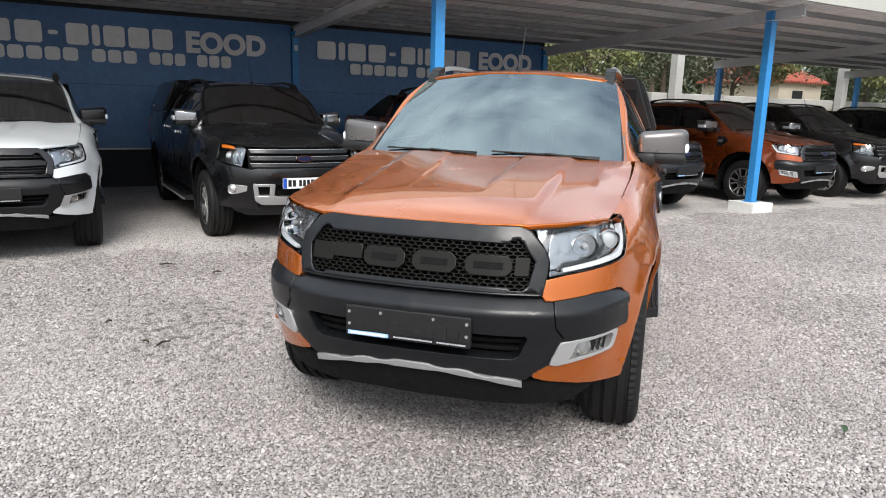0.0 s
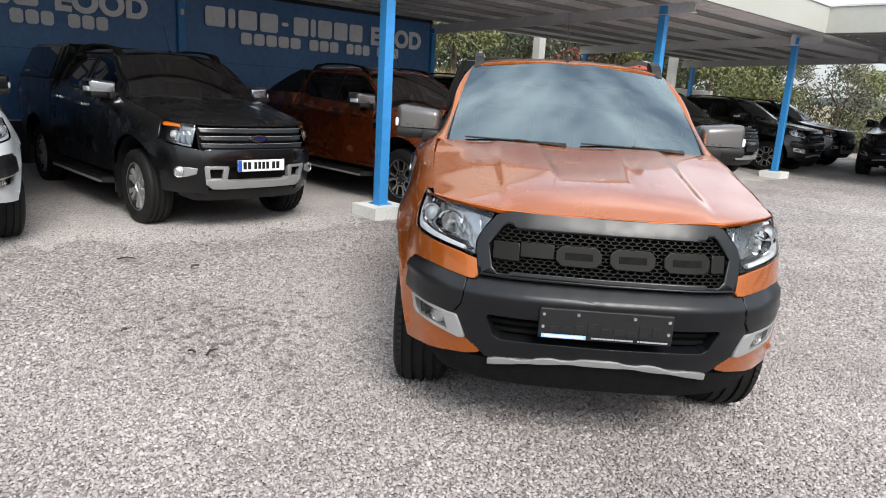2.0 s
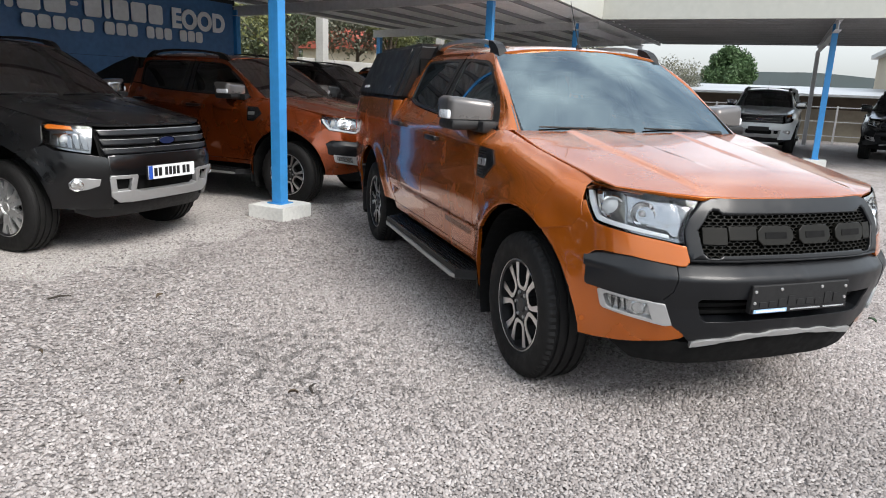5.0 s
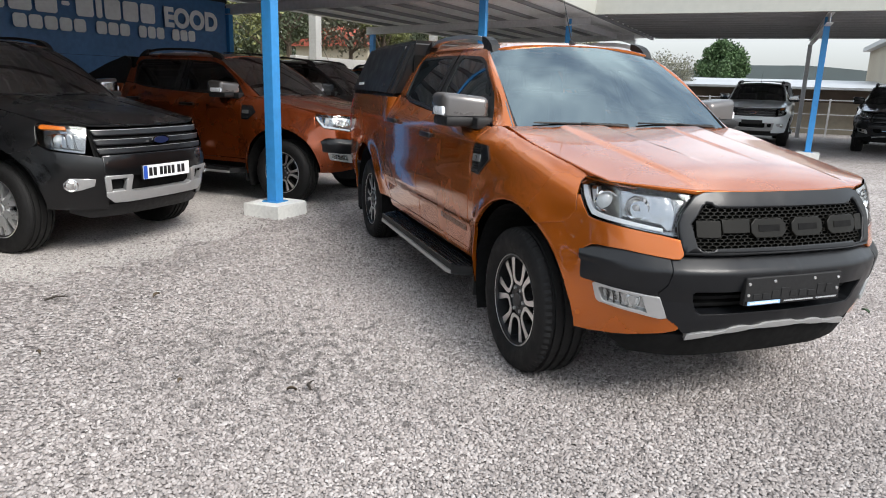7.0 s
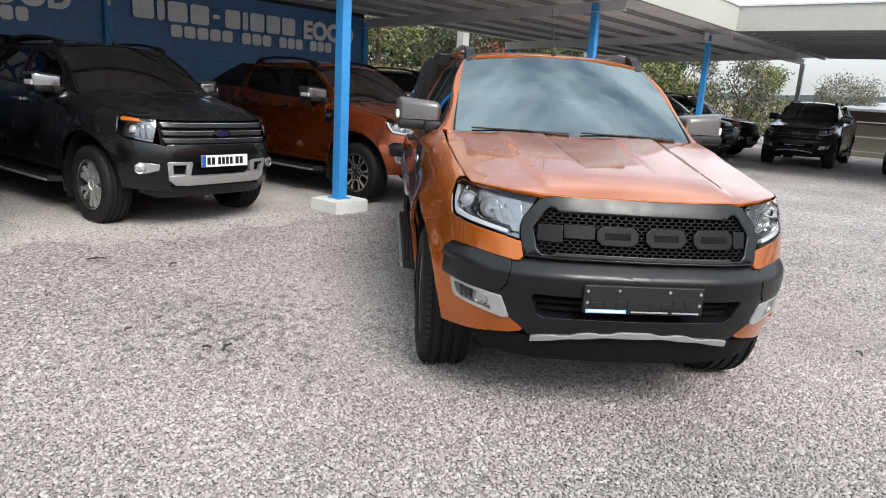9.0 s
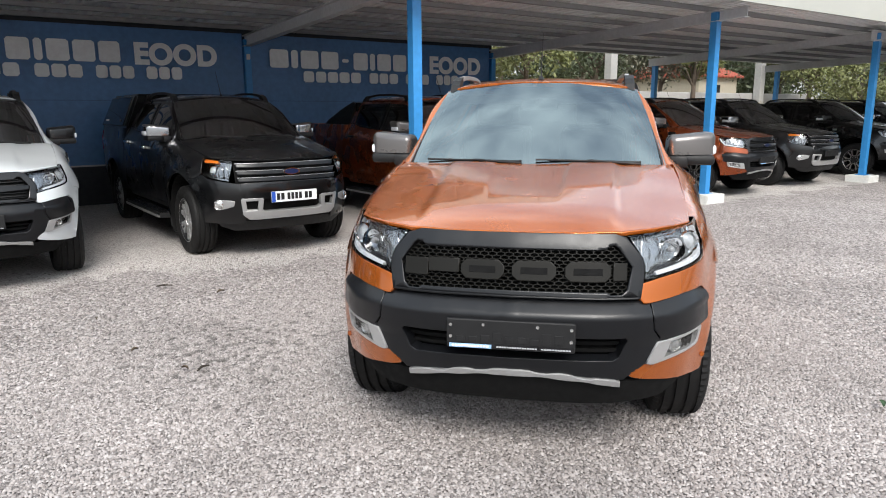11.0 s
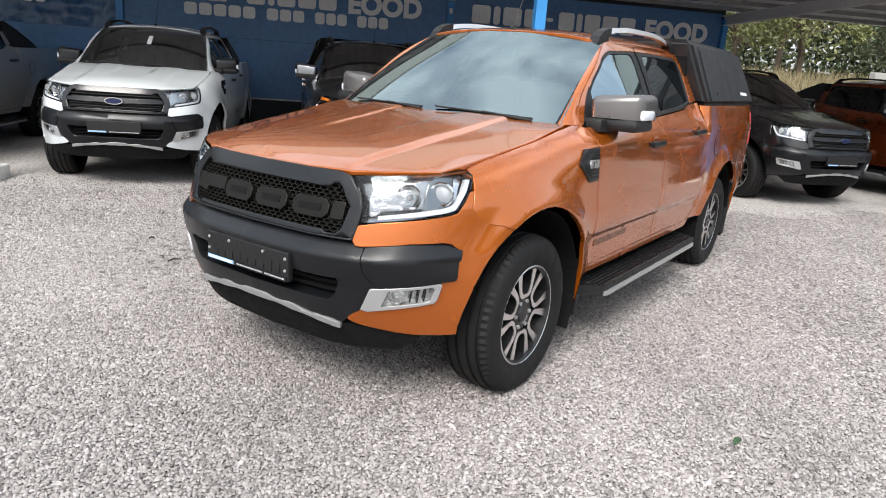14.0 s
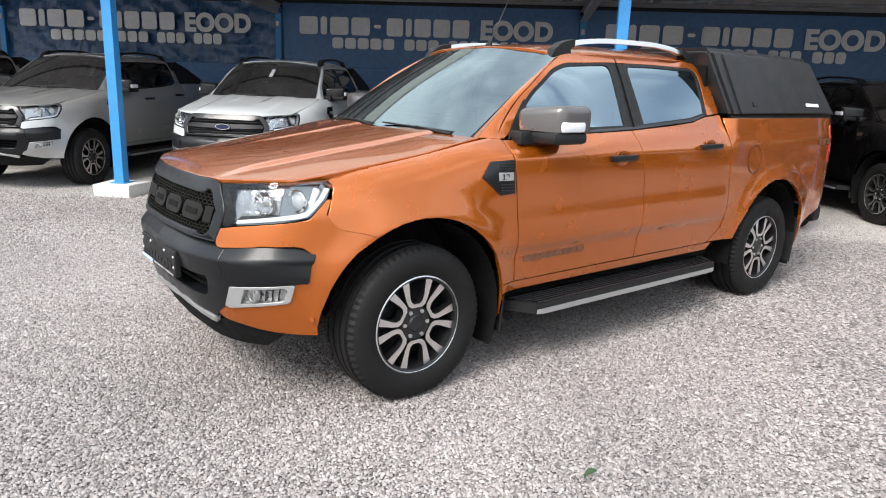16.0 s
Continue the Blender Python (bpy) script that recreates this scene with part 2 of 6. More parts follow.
def lathe(bm, prof, seg, axis_m=None):
    """Turns the profile (r, h) round z."""
    rings = []
    for r, h in prof:
        rings.append([bm.verts.new((r * math.cos(2 * math.pi * k / seg), r * math.sin(2 * math.pi * k / seg), h)) for k in range(seg)])
    for a, b in zip(rings, rings[1:]):
        for k in range(seg):
            bm.faces.new((a[k], a[(k + 1) % seg], b[(k + 1) % seg], b[k]))
    vs = [v for r in rings for v in r]
    if axis_m is not None:
        bmesh.ops.transform(bm, matrix=axis_m, verts=vs)
    return rings


def curve(table):
    """A smooth monotone curve through the table's points."""
    xs = [a for a, _ in table]
    ys = [b for _, b in table]
    n = len(xs)
    d = [(ys[i + 1] - ys[i]) / (xs[i + 1] - xs[i]) for i in range(n - 1)]
    ms = [d[0]] + [0.0 if d[i - 1] * d[i] <= 0 else 2 * d[i - 1] * d[i] / (d[i - 1] + d[i]) for i in range(1, n - 1)] + [d[-1]]

    def f(x):
        if x <= xs[0]:
            return ys[0] + ms[0] * (x - xs[0])
        if x >= xs[-1]:
            return ys[-1] + ms[-1] * (x - xs[-1])
        i = 0
        while x > xs[i + 1]:
            i += 1
        h = xs[i + 1] - xs[i]
        t = (x - xs[i]) / h
        return ((1 + 2 * t) * (1 - t) ** 2 * ys[i] + t * (1 - t) ** 2 * h * ms[i] + t * t * (3 - 2 * t) * ys[i + 1] + t * t * (t - 1) * h * ms[i + 1])
    return f


def smooth01(a, b, x):
    t = min(1.0, max(0.0, (x - a) / (b - a)))
    return t * t * (3 - 2 * t)


FINE = [1.0]


def panel(name, poly, surf, material, parent, label="", off=0.0, thick=0.02, step=0.07, bev=0.004, mirror=False, hole=None):
    """A sheet panel: the outline poly (u, v) laid on the surface surf(u, v), with rolled edges and a returned rim."""
    bm = bmesh.new()
    step *= FINE[0]
    area = sum(a[0] * b[1] - b[0] * a[1] for a, b in zip(poly, poly[1:] + poly[:1]))
    if area < 0:
        poly = poly[::-1]
    loops = [poly]
    if hole:
        turn = sum(a[0] * b[1] - b[0] * a[1] for a, b in zip(hole, hole[1:] + hole[:1]))
        loops.append(hole[::-1] if turn > 0 else hole)
    inner = []
    for loop in loops:
        n_l = len(loop)
        outer_v = [bm.verts.new((u, v, 0)) for u, v in loop]
        if bev > 0:
            inner_v = []
            for q in range(n_l):
                p0, p1, p2 = (Vector(loop[(q + d) % n_l]) for d in (-1, 0, 1))
                e1, e2 = (p1 - p0).normalized(), (p2 - p1).normalized()
                nn = Vector((-e1.y - e2.y, e1.x + e2.x))
                nn = nn.normalized() if nn.length > 1e-6 else Vector((-e1.y, e1.x))
                far = min(2.0, 1 / max(0.3, nn.dot(Vector((-e1.y, e1.x)))))
                w = p1 + nn * bev * far
                inner_v.append(bm.verts.new((w.x, w.y, 0)))
            for q in range(n_l):
                r = (q + 1) % n_l
                bm.faces.new((outer_v[q], outer_v[r], inner_v[r], inner_v[q]))
        else:
            inner_v = outer_v
        inner.append(inner_v)
    if hole:
        rim = [bm.edges.get((a, b)) or bm.edges.new((a, b)) for loop in inner for a, b in zip(loop, loop[1:] + loop[:1])]
        bmesh.ops.triangle_fill(bm, use_beauty=True, use_dissolve=False, edges=rim, normal=(0, 0, 1))
    else:
        bm.faces.new(inner[0])
    bm.normal_update()
    for fa in bm.faces:
        if fa.normal.z < 0:
            fa.normal_flip()
    bm.normal_update()
    bmesh.ops.triangulate(bm, faces=bm.faces[:], ngon_method="EAR_CLIP")
    us, vs = [p[0] for p in poly], [p[1] for p in poly]
    for k, (lo, hi) in enumerate(((min(us), max(us)), (min(vs), max(vs)))):
        c = math.floor(lo / step) + 1
        while c * step < hi:
            no = (1, 0, 0) if k == 0 else (0, 1, 0)
            bmesh.ops.bisect_plane(bm, geom=bm.verts[:] + bm.edges[:] + bm.faces[:], plane_co=Vector(no) * (c * step), plane_no=no, dist=1e-5)
            c += 1
    bm.normal_update()
    bm.verts.index_update()
    h = 1e-3
    pos, nor = [], []
    for v in bm.verts:
        u, w = v.co.x, v.co.y
        p = Vector(surf(u, w))
        du = Vector(surf(u + h, w)) - Vector(surf(u - h, w))
        dv = Vector(surf(u, w + h)) - Vector(surf(u, w - h))
        n = du.cross(dv)
        nor.append(n.normalized() if n.length > 1e-12 else Vector((0, 0, 1)))
        pos.append(p)
    mid = sum(pos, Vector()) / len(pos)
    mean_n = sum(nor, Vector())
    flip = mean_n.dot(mid - Vector((0, 1.6, 0.75))) < 0
    if flip:
        nor = [-n for n in nor]
    faces = [[v.index for v in fa.verts] for fa in bm.faces]
    if flip:
        faces = [fa[::-1] for fa in faces]
    edge_use = {}
    for fa in faces:
        for a, b in zip(fa, fa[1:] + fa[:1]):
            edge_use[(a, b)] = 1
    border = [(a, b) for a, b in edge_use if (b, a) not in edge_use]
    out_dir = {}
    for a, b in border:
        t = (pos[b] - pos[a])
        o = t.cross(nor[a])
        if o.length > 0:
            o.normalize()
        for i in (a, b):
            out_dir[i] = out_dir.get(i, Vector()) + o
    verts = [p + n * off for p, n in zip(pos, nor)]
    normals = list(nor)
    for i, o in out_dir.items():
        if o.length > 0:
            o = o.normalized()
        verts[i] = verts[i] - nor[i] * bev * 0.7
        normals[i] = (nor[i] + o * 0.9).normalized() if bev > 0 else nor[i]
    ids = {}
    for i in out_dir:
        ids[i] = (len(verts), len(verts) + 1)
        verts += [verts[i].copy(), verts[i] - nor[i] * thick]
        o = out_dir[i].normalized() if out_dir[i].length > 0 else nor[i]
        normals += [o, o]
    for a, b in border:
        faces.append([ids[a][0], ids[a][1], ids[b][1], ids[b][0]])
    bm.free()
    if mirror:
        verts = [Vector((-v.x, v.y, v.z)) for v in verts]
        normals = [Vector((-v.x, v.y, v.z)) for v in normals]
        faces = [fa[::-1] for fa in faces]
    return mesh_ob(name, verts, faces, material, parent, label, smooth=True, normals=[tuple(v) for v in normals])


def both(name, poly, surf, material, parent, label="", **kw):
    return [panel(name, poly, surf, material, parent, label, mirror=s, **kw) for s in (False, True)]


def arc(cy, cz, r, a0, a1, n):
    return [(cy + r * math.cos(radians(a0 + (a1 - a0) * k / n)), cz + r * math.sin(radians(a0 + (a1 - a0) * k / n))) for k in range(n + 1)]


# ---------------------------------------------------------------- pickup: surfaces (x to its left, y to its rear, z up; origin under the front axle)
PROF_DOOR = curve([(0.30, 0.862), (0.45, 0.888), (0.58, 0.899), (0.655, 0.905), (0.672, 0.916), (0.695, 0.927), (0.75, 0.932), (0.81, 0.934), (0.90, 0.928), (1.05, 0.926), (1.14, 0.922), (1.19, 0.905), (1.25, 0.866), (1.29, 0.836), (1.34, 0.808), (1.45, 0.750), (1.60, 0.668), (1.655, 0.632), (1.69, 0.604), (1.72, 0.580), (1.76, 0.53)])
PROF_BED = curve([(0.30, 0.862), (0.45, 0.888), (0.58, 0.906), (0.70, 0.926), (0.90, 0.928), (1.05, 0.926), (1.16, 0.922), (1.25, 0.905), (1.33, 0.892), (1.40, 0.88)])
PROF_FEND = curve([(-0.10, 0.70), (0.0, 0.780), (0.015, 0.812), (0.05, 0.851), (0.10, 0.883), (0.18, 0.908), (0.30, 0.922), (0.50, 0.925), (0.65, 0.908), (0.80, 0.888)])
HOOD_CUT = curve([(-0.60, 1.062), (-0.46, 1.082), (-0.23, 1.122), (0.11, 1.180), (0.31, 1.222), (0.62, 1.268)])
PLAN_DX = curve([(-0.62, -0.165), (-0.53, -0.115), (-0.38, -0.062), (-0.20, -0.026), (0.0, -0.010), (0.3, 0.0), (3.3, 0.0), (3.8, -0.008), (4.08, -0.03), (4.2, -0.075), (4.26, -0.13)])


def flare(y, z):
    k = 0.0
    for yc in (0.0, 3.22):
        r = math.hypot(y - yc, z - 0.39)
        k += 0.030 * math.exp(-((r - 0.50) / 0.085) ** 2)
    return k


def taper(y, z):
    """How far the cab draws in towards the windscreen, above the shoulder."""
    return 0.080 * (1 - smooth01(0.40, 1.30, y)) * smooth01(1.15, 1.27, z) * smooth01(0.15, 0.45, y) * (1 - smooth01(1.34, 1.64, z))


def side(y, z):
    door = PROF_DOOR(z) + PLAN_DX(y) - taper(y, z)
    if y < 0.62:
        fend = PROF_FEND(HOOD_CUT(y) - z) + PLAN_DX(y)
        k = smooth01(0.25, 0.62, y) * smooth01(0.0, 0.075, HOOD_CUT(y) - z)
        door = fend * (1 - k) + door * k
    elif y > 2.50:
        k = smooth01(2.50, 2.62, y)
        door = door * (1 - k) + (PROF_BED(z) + PLAN_DX(y)) * k
    return (door + (flare(y, z) if z < 1.05 else flare(y, z) * max(0, 1 - (z - 1.05) / 0.1)), y, z)


def lean(poly, k=0.12):
    """Leans a side window outline back towards its top."""
    return [(y + k * smooth01(0.60, 1.3, y) * min(1.0, max(0.0, (z - 1.28) / 0.37)), z) for y, z in poly]


def soft_corners(poly, r=0.05, above=1.42):
    """Rounds the corners of a window outline that lie above a height."""
    out = []
    for i, p in enumerate(poly):
        if p[1] < above:
            out.append(p)
            continue
        p = Vector(p)
        a, b = Vector(poly[i - 1]), Vector(poly[(i + 1) % len(poly)])
        a = p + (a - p).normalized() * min(r, 0.42 * (a - p).length)
        b = p + (b - p).normalized() * min(r, 0.42 * (b - p).length)
        for k in (0.0, 0.33, 0.67, 1.0):
            q = a.lerp(p, k).lerp(p.lerp(b, k), k)
            out.append((q.x, q.y))
    return out


def upper(y, z):
    """The cab side above the belt line."""
    return (PROF_DOOR(z) - taper(y, z), y, z)


PLAN = [(0.0, -0.905), (0.30, -0.890), (0.50, -0.842), (0.65, -0.752), (0.75, -0.648), (0.81, -0.530), (0.855, -0.380), (0.890, -0.200), (0.915, 0.0)]
_s = [0.0]
for _a, _b in zip(PLAN, PLAN[1:]):
    _s.append(_s[-1] + math.hypot(_b[0] - _a[0], _b[1] - _a[1]))
PLAN_X = curve([(-_s[3], -0.65), (-_s[2], -0.50), (-_s[1], -0.30)] + [(s, p[0]) for s, p in zip(_s, PLAN)])
PLAN_Y = curve([(s, p[1]) for s, p in zip(_s, PLAN)])
FRONT_DY = curve([(0.28, 0.12), (0.40, 0.055), (0.50, 0.02), (0.60, 0.0), (0.66, -0.012), (0.72, -0.016), (0.80, 0.002), (0.90, 0.03), (1.00, 0.062), (1.08, 0.105)])


def bumper_skin(s, z):
    """The bumper's face: nearly upright, with a sharp crease under a ledge that slopes back."""
    x, y, z = front(s, z)
    w = smooth01(0.54, 0.70, abs(s))
    if z < 0.7296:
        t = max(0.0, (z - 0.60) / 0.1296)
        k = (0.014 - 0.016 * t) * (1 - w) + (0.010 - 0.018 * t) * w
    else:
        t = (z - 0.7296) / 0.07
        k = (-0.002 + 0.050 * t) * (1 - w) + (-0.008 + 0.044 * t) * w
    e = smooth01(0.62, 0.98, abs(s))
    return (x - math.copysign(k, s) * e, y + k * (1 - 0.55 * e), z)


def front(s, z):
    a = abs(s)
    y = PLAN_Y(a) if a > 0.03 else -0.905 + (PLAN_Y(0.03) + 0.905) * (a / 0.03) ** 2
    y += FRONT_DY(z)
    x = PLAN_X(a) + (flare(y, z) * smooth01(0.80, 1.0, a) if a > 0.80 else 0.0)
    x -= 0.045 * smooth01(0.72, 0.98, a) * smooth01(0.92, 1.07, z)
    return (math.copysign(x, s) if a > 1e-9 else 0.0, y, z)


HOOD_Z = curve([(-0.86, 1.040), (-0.80, 1.062), (-0.70, 1.092), (-0.55, 1.120), (-0.30, 1.158), (0.0, 1.202), (0.30, 1.245), (0.60, 1.280)])


def hood(x, y):
    a = abs(x)
    edge = HOOD_CUT(y) + 0.004
    z = edge + (HOOD_Z(y) - edge) * (1 - (a / 0.78) ** 2.4)
    ridge = 0.40 + 0.06 * (y + 0.8) / 1.4
    k = 1 - smooth01(ridge - 0.012, ridge + 0.045, a)
    z += 0.012 * k * smooth01(-0.85, -0.5, y)
    valley = 0.14 + 0.08 * (y + 0.8) / 1.4
    z -= 0.008 * (1 - smooth01(valley - 0.012, valley + 0.018, a)) * smooth01(-0.55, -0.05, y)
    return (x, y, z)


def screen(x, t):
    """Windscreen: t from 0 at the cowl to 1 at the roof."""
    q = x
    y = (0.325 + 0.095 * (q / 0.735) ** 2) * (1 - t) + (1.025 + 0.075 * (q / 0.615) ** 2) * t
    z = (1.246 - 0.006 * (q / 0.735) ** 2) * (1 - t) + (1.722 - 0.046 * (q / 0.615) ** 2) * t + 0.024 * math.sin(math.pi * t)
    return (q, y, z)


ROOF_Y = curve([(0.98, 1.712), (1.05, 1.728), (1.25, 1.752), (1.6, 1.768), (2.1, 1.771), (2.45, 1.752), (2.60, 1.72)])


def roof(x, y):
    a = abs(x) / 0.605
    return (x, y, ROOF_Y(y) - 0.038 * a * a - 0.022 * max(0, a - 0.8) ** 2 * 25 + 0.006 * (1 - smooth01(0.40, 0.46, abs(x))))


# ---------------------------------------------------------------- pickup: wheels
def wheel_at(car, x, y, turned, bright=False):
    """An alloy wheel with a treaded tyre, its face towards +x unless turned."""
    m = Matrix.Translation((x, y, 0.372)) @ Matrix.Rotation(radians(90 if not turned else -90), 4, "Y")
    bm = bmesh.new()
    lathe(bm, [(0.238, 0.095), (0.244, 0.10), (0.244, 0.112), (0.236, 0.115), (0.226, 0.108), (0.222, 0.06), (0.215, -0.09), (0.235, -0.115)], 48)
    wheel = part("wheel", bm, ALLOY_DK, car, "dark-centred alloy wheel", smooth=True)
    wheel.matrix_basis = m
    bm = bmesh.new()
    lathe(bm, [(0.0, -0.01), (0.14, -0.005), (0.16, -0.015), (0.217, -0.02)], 32)
    part("brake_disc", bm, ALLOY_DK if bright else BLACK_PL, wheel, "", smooth=True)
    bm = bmesh.new()
    lathe(bm, [(0.231, 0.110), (0.238, 0.1165), (0.2445, 0.1135), (0.2445, 0.10)], 56)
    part("rim_lip", bm, ALLOY, wheel, "bright machined rim lip", smooth=True)
    bm = bmesh.new()
    seg = 132 if FINE[0] < 1.5 else 56
    half = 0.132
    prof = [(0.236, 0.108), (0.262, 0.128), (0.300, 0.136), (0.335, 0.132), (0.362, 0.121), (0.376, 0.108), (0.382, 0.088)]
    for c in (0.078, 0.028, -0.028, -0.078):
        prof += [(0.3845, c + 0.009), (0.3720, c + 0.0075), (0.3720, c - 0.0075), (0.3845, c - 0.009)]
    prof += [(0.382, -0.088), (0.376, -0.108), (0.362, -0.121), (0.335, -0.132), (0.300, -0.136), (0.262, -0.128), (0.236, -0.108)]
    rings = lathe(bm, prof, seg)
    for r in (4, 5, 6, 7, len(prof) - 8, len(prof) - 7, len(prof) - 6, len(prof) - 5):
        for k in range(seg):
            if k % 2 == 0:
                v = rings[r][k]
                v.co.x *= 0.980
                v.co.y *= 0.980
    down = -1 if turned else 1
    for v in bm.verts:
        if v.co.x * down > 0.357:
            v.co.z *= 1 + 1.2 * (v.co.x * down - 0.357)
            v.co.x = down * (0.357 + 0.15 * (v.co.x * down - 0.357))
    tyre = part("tyre", bm, RUBBER, wheel, "black rubber tyre with road tread", smooth=True)
    n = 6
    for k in range(n):
        bm = bmesh.new()
        bd = bmesh.new()
        arm = [(0.083, 0.030), (0.095, 0.049), (0.122, 0.062), (0.236, 0.096), (0.239, 0.053), (0.138, 0.041), (0.115, 0.034), (0.100, 0.018)]
        if bright:
            arm = [(0.06, 0.030), (0.10, 0.040), (0.15, 0.046), (0.236, 0.078), (0.238, 0.024), (0.17, 0.016), (0.15, 0.006)]
        poly = arm + [(r, -w) for r, w in arm[::-1]]
        mm = Matrix.Rotation(2 * math.pi * k / n, 4, "Z")
        prism(bd, poly, 0.040, 0.092, mm)
        prism(bm, poly, 0.0921, 0.0955, mm)
        spoke = part("spoke", bd, WHEEL_BRIGHT if bright else ALLOY_DK, wheel)
        face = part("spoke_face", bm, WHEEL_BRIGHT if bright else ALLOY, wheel, "bright machined spoke face")
    bm = bmesh.new()
    lathe(bm, [(0.0, 0.096), (0.036, 0.095), (0.040, 0.090), (0.044, 0.087), (0.082, 0.085), (0.092, 0.076), (0.094, 0.04)], 32)
    part("hub_cap", bm, WHEEL_BRIGHT if bright else ALLOY_DK, wheel, "round hub cap", smooth=True)
    for k in range(6):
        a = 2 * math.pi * (k + 0.5) / 6
        bm = bmesh.new()
        cyl(bm, (0.066 * math.cos(a), 0.066 * math.sin(a), 0.07), (0.066 * math.cos(a), 0.066 * math.sin(a), 0.096), 0.010, seg=6)
        part("lug_nut", bm, SATIN, wheel)
    return wheel


# ---------------------------------------------------------------- pickup: the whole vehicle
def pickup(style, load, paint_m, label):
    """style: 'mesh' (honeycomb grille), 'bars' (barred grille) or 'old' (earlier face). load: 'hardtop', 'bar' or 'open'."""
    car = new("pickup_truck")
    tagged(car, label, "pickup truck", "pickups on the lot")
    P = paint_m
    FINE[0] = 0.6 if style == "mesh" else 1.7
    old = style == "old"
    arch_f = arc(0, 0.395, 0.508, 120, -8, 18)
    hull = bmesh.new()
    box(hull, -0.48, 0.48, -0.66, 4.08, 0.36, 0.60)
    box(hull, -0.74, 0.74, 0.52, 2.70, 0.36, 0.60)
    box(hull, -0.42, 0.42, -0.78, 0.4, 0.46, 1.00)
    box(hull, -0.70, 0.70, 0.55, 2.50, 0.50, 0.98)
    box(hull, -0.70, 0.70, 2.72, 4.06, 0.60, 0.80)
    for y in (0.0, 3.22):
        cyl(hull, (-0.72, y, 0.36), (0.72, y, 0.36), 0.05)
    part("underbody", hull, CAVITY, car, "black underbody and chassis")
    for yc in (0.0, 3.22):
        for sgn in (1, -1):
            bm = bmesh.new()
            pts = arc(yc, 0.39, 0.488, 170 if yc == 0 else 190, -25, 26)
            rim_x = lambda y: 0.90 + PLAN_DX(y) - (0.03 if y < 0 else 0.0)
            for a, b in zip(pts, pts[1:]):
                q = [bm.verts.new((sgn * x, p[0], p[1])) for x, p in ((rim_x(a[0]), a), (rim_x(b[0]), b), (0.50, b), (0.50, a))]
                bm.faces.new(q)
            back = [bm.verts.new((sgn * 0.52, p[0], p[1])) for p in pts]
            bm.faces.new(back)
            part("wheel_liner", bm, CAVITY, car, "black wheel arch liner")

    # body side
    fender = [(-0.445, 1.083), (-0.405, 1.045), (-0.455, 0.925), (-0.408, 0.872), (-0.31, 0.852)] + arch_f + [(0.505, 0.505), (0.597, 0.505), (0.572, 0.80), (0.552, 1.00), (0.536, 1.15), (0.530, 1.235), (0.522, 1.252), (0.45, 1.241), (0.31, 1.220), (0.11, 1.178), (-0.06, 1.150), (-0.23, 1.120), (-0.36, 1.098)]
    both("front_fender", fender, side, P, car)
    door_f = [(0.536, 1.235), (0.542, 1.15), (0.558, 1.00), (0.578, 0.80), (0.603, 0.505), (1.615, 0.505), (1.618, 0.72), (1.600, 1.00), (1.560, 1.18), (1.535, 1.272), (1.10, 1.258), (0.68, 1.238)]
    both("front_door", door_f, side, P, car)
    door_r = [(1.541, 1.272), (1.566, 1.18), (1.606, 1.00), (1.624, 0.72), (1.621, 0.505), (2.42, 0.505), (2.555, 0.60), (2.565, 0.80), (2.545, 1.05), (2.530, 1.36), (2.36, 1.345), (2.20, 1.312), (1.90, 1.290)]
    both("rear_door", door_r, side, P, car)
    arch_r = arc(3.22, 0.39, 0.515, 166, -4, 20)
    bed = [(2.541, 1.342), (2.553, 1.05), (2.573, 0.80), (2.566, 0.598), (2.437, 0.505), (2.71, 0.505)] + arch_r[1:] + [(3.80, 0.50), (3.95, 0.56), (4.10, 0.60), (4.22, 0.62), (4.245, 0.95), (4.24, 1.20), (4.21, 1.345), (3.6, 1.342)]
    both("bed_side", bed, side, P, car)
    ring = [(2.86 + 0.085 * math.cos(radians(a)), 1.06 + 0.095 * math.sin(radians(a))) for a in range(0, 360, 15)]
    ring_o = [(2.86 + 0.090 * math.cos(radians(a)), 1.06 + 0.100 * math.sin(radians(a))) for a in range(0, 360, 15)]
    panel("fuel_flap_gap", ring_o, side, CAVITY, car, "dark gap round the fuel flap", off=0.0015, thick=0.004, bev=0.0)
    panel("fuel_flap", ring, side, P, car, "painted fuel flap", off=0.003, thick=0.006)
    if style == "mesh":
        for sgn in (False, True):
            for k in range(3):
                a = 3.84 + 0.085 * k
                panel("bed_decal", [(a, 1.135), (a + 0.07, 1.138), (a + 0.07, 1.185), (a, 1.182)], side, DECAL, car, "dark bed decal", off=0.004, thick=0.001, bev=0.0, mirror=sgn)
    both("sill", [(0.51, 0.45), (2.44, 0.45), (2.50, 0.497), (0.51, 0.497)], lambda y, z: (side(y, z)[0] - 0.006, y, z), P, car, "painted sill")
    frame_top = [(0.515, 1.240), (0.752, 1.455), (0.975, 1.605), (1.075, 1.655), (1.125, 1.680), (1.22, 1.698), (1.50, 1.712), (2.10, 1.716), (2.45, 1.706), (2.540, 1.61), (2.548, 1.37)] + lean([(2.375, 1.357), (2.366, 1.455), (2.342, 1.615), (2.29, 1.660), (1.85, 1.664), (1.44, 1.660), (1.06, 1.640), (0.955, 1.598), (0.80, 1.468), (0.615, 1.268), (0.57, 1.246)])
    both("cab_frame", soft_corners(frame_top), upper, P, car, thick=0.05)
